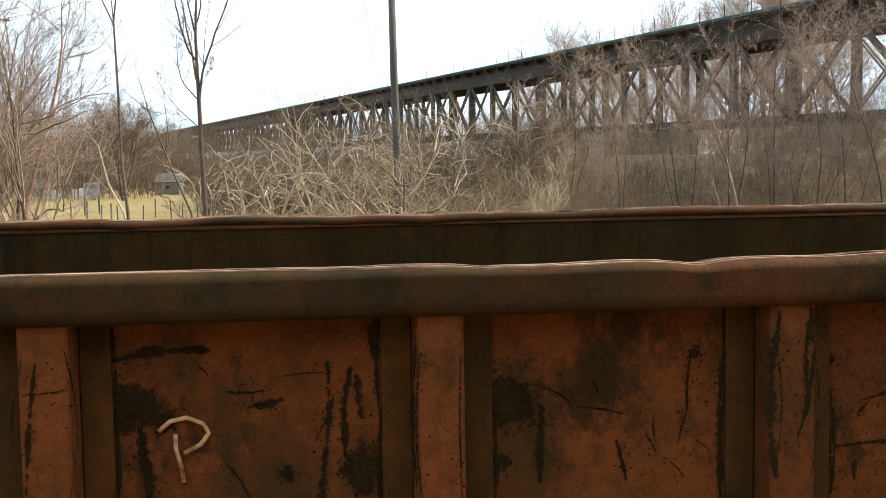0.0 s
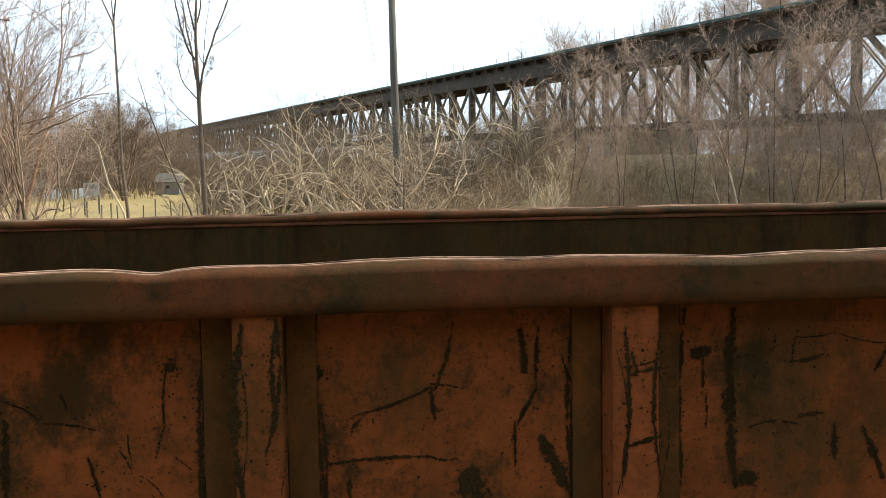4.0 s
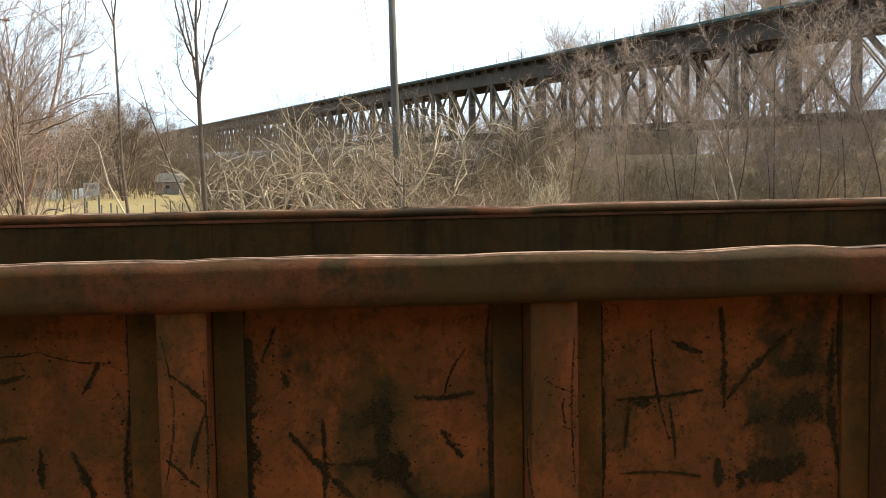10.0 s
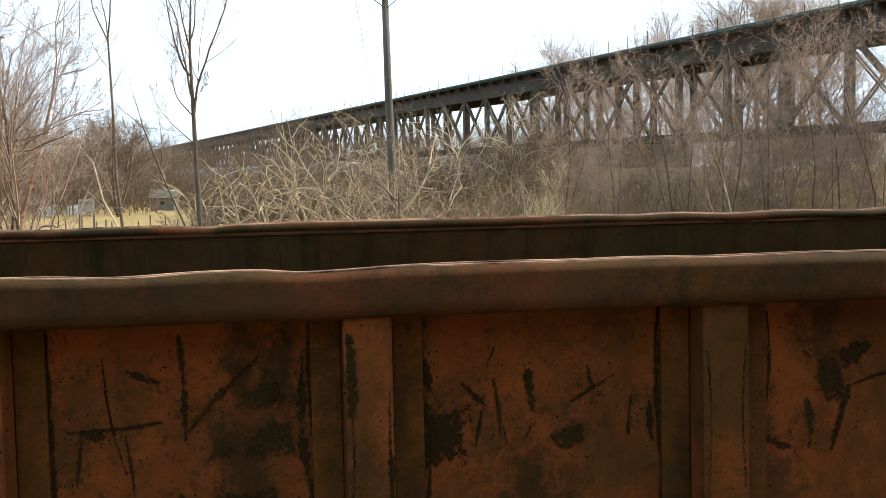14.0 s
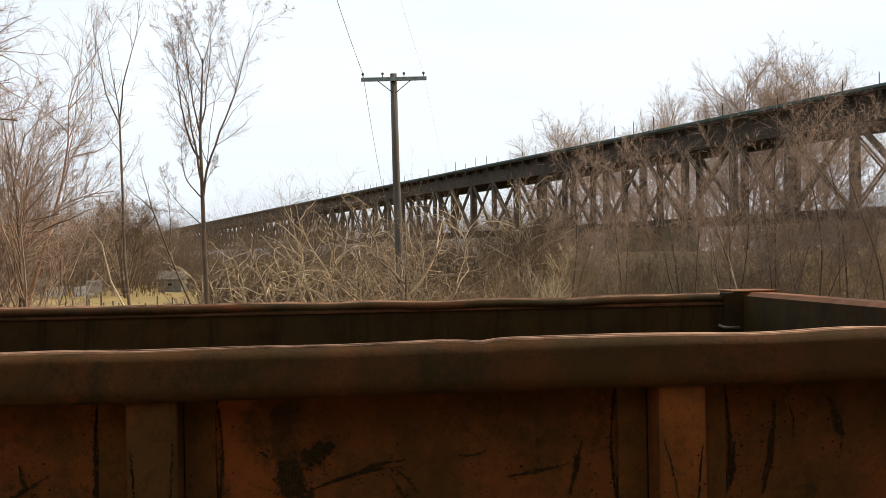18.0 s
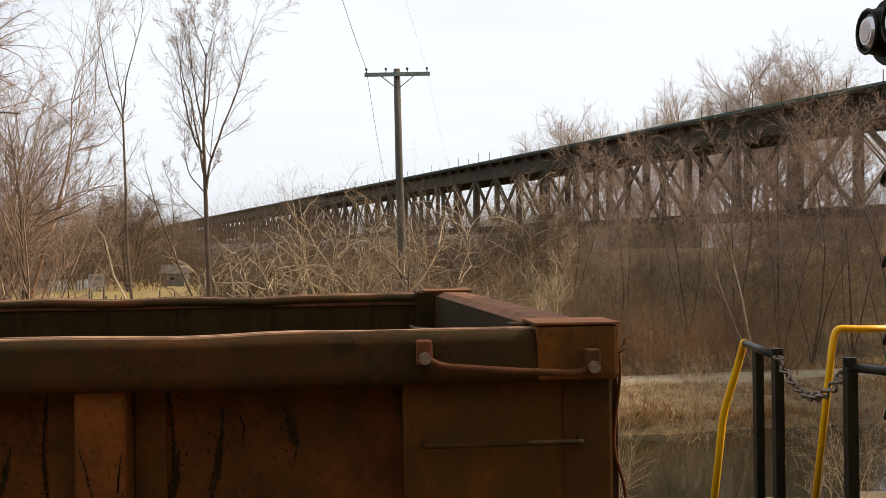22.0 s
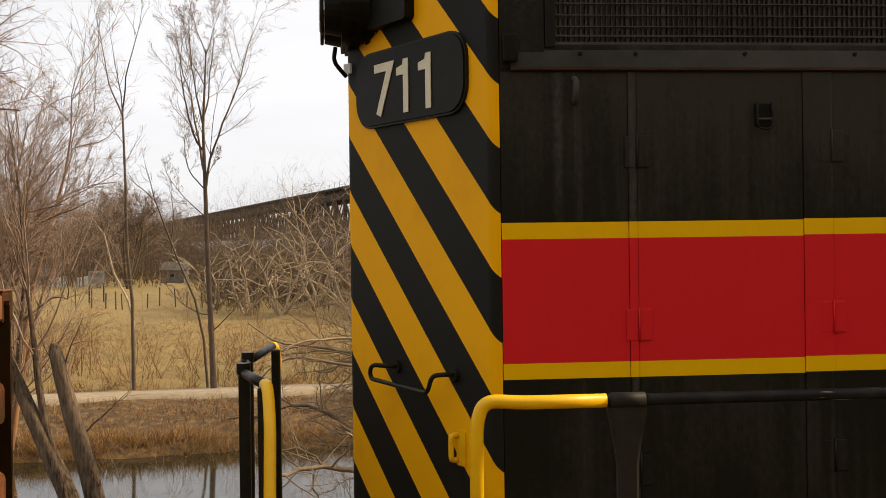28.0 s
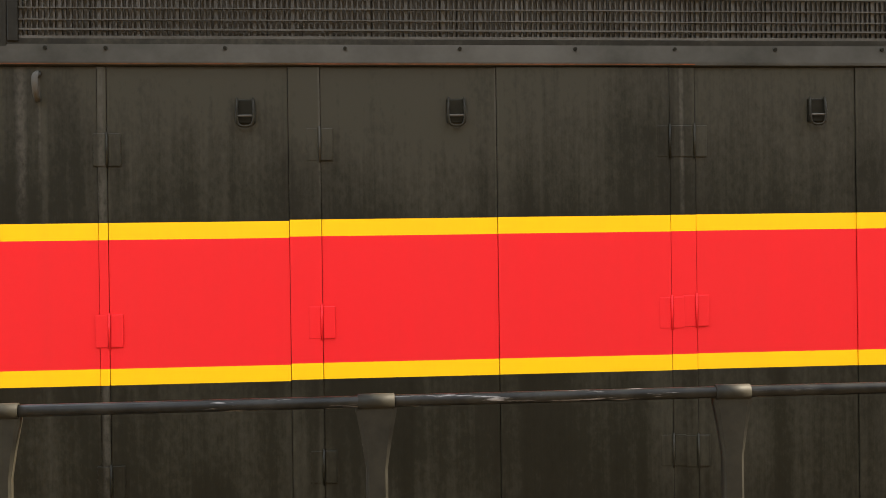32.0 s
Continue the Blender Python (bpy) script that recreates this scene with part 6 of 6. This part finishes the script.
    for u in (3.616, 4.344, 5.650, 6.9):
        zc = EYE + 0.465
        part("latch_pocket", boxed(u - 0.034, u + 0.034, side_v - 0.0085, side_v + 0.004, zc - 0.048, zc + 0.035, 0.004), M_RUBBER, root, "recessed door latch", at=shift)
        part("latch_handle", tube(rounded([(u - 0.027, side_v - 0.014, zc + 0.040), (u - 0.030, side_v - 0.022, zc - 0.02), (u - 0.024, side_v - 0.022, zc - 0.058), (u + 0.024, side_v - 0.022, zc - 0.058), (u + 0.030, side_v - 0.022, zc - 0.02), (u + 0.027, side_v - 0.014, zc + 0.040)], 0.02), 0.0045, 8), M_RAIL, root, at=shift)
        part("latch_bar", tube([(u - 0.03, side_v - 0.020, zc - 0.022), (u + 0.03, side_v - 0.020, zc - 0.022)], 0.004, 8), M_SCREEN, root, at=shift)
    part("lifting_lug", tube(rounded([(2.925, side_v, EYE + 0.59), (2.925, side_v - 0.05, EYE + 0.575), (2.925, side_v - 0.045, EYE + 0.53), (2.925, side_v - 0.01, EYE + 0.50)], 0.02), 0.011, 10), M_SCREEN, root, "grey lifting lug", at=shift)
    # number board and numerals on both end faces
    def plate(w0, w1, z0, z1, r, d0, d1):
        pts = []
        for cx, cz, a0 in ((w1 - r, z1 - r, 0), (w0 + r, z1 - r, 90), (w0 + r, z0 + r, 180), (w1 - r, z0 + r, 270)):
            pts += [(cx + r * math.cos(radians(a0 + k * 15)), cz + r * math.sin(radians(a0 + k * 15))) for k in range(7)]
        return prism(pts, d0, d1)
    board = part("number_board", plate(0.106, 0.888, 0.496, 0.784, 0.100, 0.0, 0.020), M_RUBBER, root, "black number board", at=FACE)
    part("gasket", plate(0.097, 0.897, 0.487, 0.793, 0.108, 0.0, 0.013), M_RAIL, board)
    for ch, w in (("7", 0.262), ("1", 0.482), ("1", 0.642)):
        txt = bpy.data.curves.new("numeral", "FONT")
        txt.offset, txt.body, txt.size, txt.extrude = 0.0035, ch, 0.296, 0.0015
        t_ob = new("numeral_source", txt)
        me = bpy.data.meshes.new_from_object(t_ob.evaluated_get(bpy.context.evaluated_depsgraph_get()))
        bpy.data.objects.remove(t_ob)
        left, low = min(vt.co.x for vt in me.vertices), min(vt.co.y for vt in me.vertices)
        for vt in me.vertices:
            vt.co.x, vt.co.y = (vt.co.x - left) * (1.10 if ch == "7" else 1.0), vt.co.y - low
        if ch == "1":
            hgt = max(vt.co.y for vt in me.vertices)
            bm = bmesh.new()
            bm.from_mesh(me)
            flag = [bm.verts.new((x, y, z)) for z in (-0.0015, 0.0015) for x, y in ((0.001, hgt - 0.060), (0.001, hgt - 0.001), (0.012, hgt - 0.001), (-0.004, hgt - 0.022), (-0.050, hgt - 0.030), (-0.050, hgt - 0.060))]
            bm.faces.new(flag[6:])
            for k in range(6):
                bm.faces.new((flag[k], flag[(k + 1) % 6], flag[(k + 1) % 6 + 6], flag[k + 6]))
            bm.to_mesh(me)
            bm.free()
        put("numeral", me, M_DIGIT, board, "cream numeral", at=Matrix.Translation((w, 0.524, 0.0225)))
    # twin headlight
    hz = EYE + 0.955
    def capsule(half_w, r, x0, x1, zc):
        pts = [(VC + k * half_w + r * math.cos(radians(a + (0 if k > 0 else 180))), zc + r * math.sin(radians(a + (0 if k > 0 else 180)))) for k in (1, -1) for a in range(-90, 91, 15)]
        bm = extrude_x(pts, [x0, x1])
        return bm
    part("headlight_housing", capsule(0.125, 0.142, 2.125, 2.34, hz + 0.03), M_RUBBER, root, "black twin headlight housing", at=shift, smooth=False)
    part("housing_back", capsule(0.11, 0.118, 2.34, 2.44, hz + 0.045), M_RUBBER, root, at=shift)
    for x in (2.15, 2.19, 2.23, 2.27, 2.31):
        part("housing_rib", capsule(0.125, 0.152, x - 0.008, x + 0.008, hz + 0.03), M_RUBBER, root, at=shift)
    part("housing_mount", plate(0.20, 0.535, 0.880, 1.25, 0.02, 0.0, 0.045), M_RUBBER, root, "black headlight mounting plate", at=FACE)
    for k in (-1, 1):
        c = Vector((2.095, VC + k * 0.125, hz + 0.03))
        rimb = bmesh.new()
        disc(rimb, c + Vector((0.02, 0, 0)), (-1, 0, 0), 0.124, 0.12, 28, 0.100)
        rim = part("headlight_rim", rimb, M_RUBBER, root, at=shift)
        part("headlight_reflector", disc(bmesh.new(), c + Vector((-0.043, 0, 0)), (-1, 0, 0), 0.092, 0.030, 28, 0.060), M_LENS, rim, "clear sealed-beam lamp")
        part("headlight_ring", tube([c + Vector((-0.05, 0.097 * math.cos(a), 0.097 * math.sin(a))) for a in np.linspace(0, 2 * math.pi, 25)], 0.009, 6), M_RAIL, rim)
        # the glass's pinkish reflection is added as a coloured disc
        part("bulb", disc(bmesh.new(), c + Vector((-0.059, 0, 0.0)), (-1, 0, 0), 0.056, 0.006, 20, 0.044), M_LENS_TINT, rim, "pinkish disc on the lamp glass, a reflection in its colour")
    part("lens_hose", tube(rounded([(2.10, VC - 0.03, hz - 0.11), (2.09, VC - 0.03, hz - 0.17), (2.145, VC - 0.03, hz - 0.235)], 0.03), 0.009, 8), M_RUBBER, root, at=shift)
    part("white_tag", plate(-0.012, 0.040, 0.735, 0.778, 0.004, 0.0, 0.012), M_WHITE, root, "small white marker tag", at=FACE)
    # grab irons on the end faces
    gz = EYE - 0.470
    def grab(w0, w1, z, drop, mat, name, out=0.090):
        pts = [face(w0, z, 0.0), face(w0, z + 0.003, out * 0.55), face(w0 - 0.065, z + 0.008, out), face(w0 - 0.07, z - drop, out), face(w1 - 0.055, z - drop * 1.42, out), face(w1 - 0.025, z + 0.0, out), face(w1, z + 0.004, out * 0.6), face(w1, z, 0.0)]
        return part(name, tube(rounded(pts, 0.03), 0.0088, 10), mat, root, at=shift)
    grab(0.38, 0.785, gz, 0.048, M_RAIL, "grab_iron")
    for w in (0.38, 0.785):
        p0 = face(w, gz, 0.006)
        part("grab_foot", disc(bmesh.new(), p0, (fy, -fx, 0), 0.026, 0.016, 12), M_RAIL, root, at=shift)
    part("end_latch", tube(rounded([face(0.80, EYE - 0.69, 0), face(0.80, EYE - 0.69, 0.035), face(0.80, EYE - 0.78, 0.035), face(0.80, EYE - 0.78, 0)], 0.015), 0.011, 8), M_YELLOW, root, at=shift)
    part("latch_plate", plate(0.795, 0.850, -0.80, -0.67, 0.01, 0.0, 0.008), M_YELLOW, root, at=FACE)
    for z in (0.36, -0.03, -0.39, -0.74):
        pts = [(w, zz, o) for w, zz, o in ((0.22, z, 0.0), (0.22, z, 0.085), (0.22, z - 0.05, 0.10), (0.55, z - 0.05, 0.10), (0.55, z, 0.085), (0.55, z, 0.0))]
        mir = [Vector((ridge.x + fx * w + fy * o, 2 * VC - (ridge.y + fy * w - fx * o), EYE + zz)) for w, zz, o in pts]
        part("ladder_rung", tube(rounded(mir, 0.025), 0.0115, 8), M_RAIL, root, "black end ladder rung", at=shift)
    # walkway, railings
    part("walkway", boxed(1.50, END, 3.50, 2 * VC - 3.50, DECK - 0.10, DECK, 0.01), M_BLACK, root, "steel walkway deck", at=shift)
    part("frame_sill", boxed(1.55, END, 3.62, 2 * VC - 3.62, 1.05, DECK - 0.10, 0.02), M_BLACK, root, at=shift)
    HR = EYE - 0.464
    for s in (1, -1):
        v = 3.51 if s > 0 else 2 * VC - 3.51
        part("handrail_end", tube(rounded([(2.48 if s > 0 else 2.36, v, DECK), (2.485, v, HR - 0.06), (2.51, v, HR + 0.006), (2.62, v, HR - 0.004), (2.88, v, HR - 0.004)], 0.05), 0.021, 12), M_YELLOW, root, "yellow handrail end", at=shift)
        part("handrail", tube([(2.88, v, HR - 0.004), (6.0, v, HR - 0.004), (END - 0.2, v, HR - 0.004)], 0.018, 12), M_HANDRAIL, root, "worn black handrail", at=shift)
        for u in (2.945, 4.025, 5.11, 6.19, 7.27, 8.35, 9.43, 10.5, 11.6):
            bm = bmesh.new()
            prof = []
            zs = [(DECK, 0.032), (HR - 0.20, 0.032), (HR - 0.12, 0.044), (HR - 0.035, 0.060), (HR - 0.02, 0.060)]
            for z, hw in zs:
                prof.append([bm.verts.new((u + x, v + y, z)) for x, y in ((-hw, -0.004), (-hw * 0.75, -0.010), (hw * 0.75, -0.010), (hw, -0.004), (hw, 0.02), (-hw, 0.02))])
            for a, b in zip(prof, prof[1:]):
                for k in range(6):
                    bm.faces.new((a[k], a[(k + 1) % 6], b[(k + 1) % 6], b[k]))
            bm.faces.new(prof[0][::-1])
            bm.faces.new(prof[-1])
            st = part("stanchion", bm, M_STAN, root, "pressed steel stanchion", at=shift)
            part("clamp", tube([(u - 0.054, v, HR - 0.004), (u + 0.054, v, HR - 0.004)], 0.0235, 12), M_STAN, st)
    ER = EYE - 0.470
    for s in (1, -1):
        mv = lambda v, s=s: v if s > 0 else 2 * VC - v
        zr = ER if s > 0 else ER - 0.02
        top_u, top_v, low_u, off = (1.84, 4.12, 1.87, 0.0) if s > 0 else (1.785, 3.98, 1.66, -0.030)
        part("stair_handhold", tube(rounded([(low_u, mv(top_v - 0.36), DECK - 0.5), (top_u * 0.62 + low_u * 0.38, mv(top_v - 0.20), zr - 0.40), (top_u + 0.012, mv(top_v - 0.10), zr - 0.10), (top_u, mv(top_v), zr), (top_u - 0.012, mv(top_v + 0.06), zr)], 0.07), 0.021, 12), M_YELLOW, root, "bent yellow stair handhold", at=shift)
        part("end_rail", tube([(top_u - 0.010, mv(top_v + 0.05), zr), (1.724 + off, mv(4.68), zr - 0.012)], 0.019, 12), M_RAIL, root, at=shift)
        part("end_post", boxed(1.724 + off - 0.022, 1.724 + off + 0.022, mv(4.68) - 0.03, mv(4.68) + 0.03, DECK, zr - 0.012, 0.008), M_RAIL, root, at=shift)
        part("end_post", boxed(1.826 + off - 0.022, 1.826 + off + 0.022, mv(4.155) - 0.03, mv(4.155) + 0.03, DECK, zr - 0.006, 0.008), M_RAIL, root, at=shift)
        part("post_cap", disc(bmesh.new(), (1.722 + off, mv(4.68), zr + 0.006), (0, 0, 1), 0.028, 0.045, 12), M_HANDRAIL, root, "worn steel cap", at=shift)
    EU = 1.724
    links = 19
    for k in range(links):
        f = (k + 0.5) / links
        v = 4.71 + f * 0.65
        z = ER - 0.015 - 0.40 * (f * (1 - f)) * 1.6
        m = shift @ pose(EU - 0.045 * f, v, z, 90 * (k % 2), 0, 90) @ pose(0, 0, 0, 0, 10 * (1 - 2 * f), 0)
        lk = tube([(0.030 * math.cos(a), 0.018 * math.sin(a), 0) for a in np.linspace(0, 2 * math.pi, 15)], 0.0068, 6)
        part("chain_link", lk, M_BOLT, root, "steel safety chain link", at=m)
    part("pilot", boxed(1.42, 1.52, 3.7, 2 * VC - 3.7, 0.25, DECK - 0.02, 0.03), M_BLACK, root, "black end sill and pilot", at=shift)
    part("coupler", boxed(1.05, 1.55, VC - 0.12, VC + 0.12, 0.76, 1.0, 0.03), M_GREY, root, at=shift)
    part("fuel_tank", boxed(6.2, 9.0, VC - 1.3, VC + 1.3, 0.35, 1.05, 0.12), M_GREY, root, at=shift)
    wheel_sets(root, shift, (4.0, 11.0), 2.74, 0.50, "bogie", "four-wheel power bogie")
    return root


M_LENS, _lnt, _lp = nodes_of("lamp_glass")
_lp.inputs["Base Color"].default_value = (0.55, 0.56, 0.58, 1)
_lp.inputs["Roughness"].default_value, _lp.inputs["Metallic"].default_value = 0.12, 0.7
M_LENS_TINT = plain("reflection_tint_glass", (0.42, 0.36, 0.35), (0.62, 0.55, 0.54), 9, 0.2, 0, 0)
GONDOLA = gondola()
LOCO = locomotive()

TRAVEL = [
    (0, -9.709), (1, -9.300), (2, -8.895), (3, -8.501), (3.5, -8.290), (5.5, -7.431), (6, -7.237), (7, -6.830), (8, -6.418), (9, -6.004), (10, -5.571), (11, -5.157), (12, -4.728),
    (13, -4.309), (14, -3.888), (15, -3.467), (15.5, -3.236), (17.5, -2.372), (18, -2.147), (18.5, -1.914), (19, -1.701), (20, -1.277), (21, -0.839), (22, -0.418), (23, 0.001),
    (24, 0.402), (24.5, 0.613), (26.5, 1.414), (27, 1.614), (28, 2.040), (29, 2.493), (30, 2.948), (31, 3.409), (32, 3.878)]


def motions():
    """The train rolls slowly from right to left."""
    walk(GONDOLA, [(t, pose(GU + 0.023 - s, VC, 0, 0, -0.43, 0)) for t, s in TRAVEL])
    walk(LOCO, [(t, pose(LU + 0.027 - s, VC, 0, 0, -0.5, 0)) for t, s in TRAVEL])


motions()
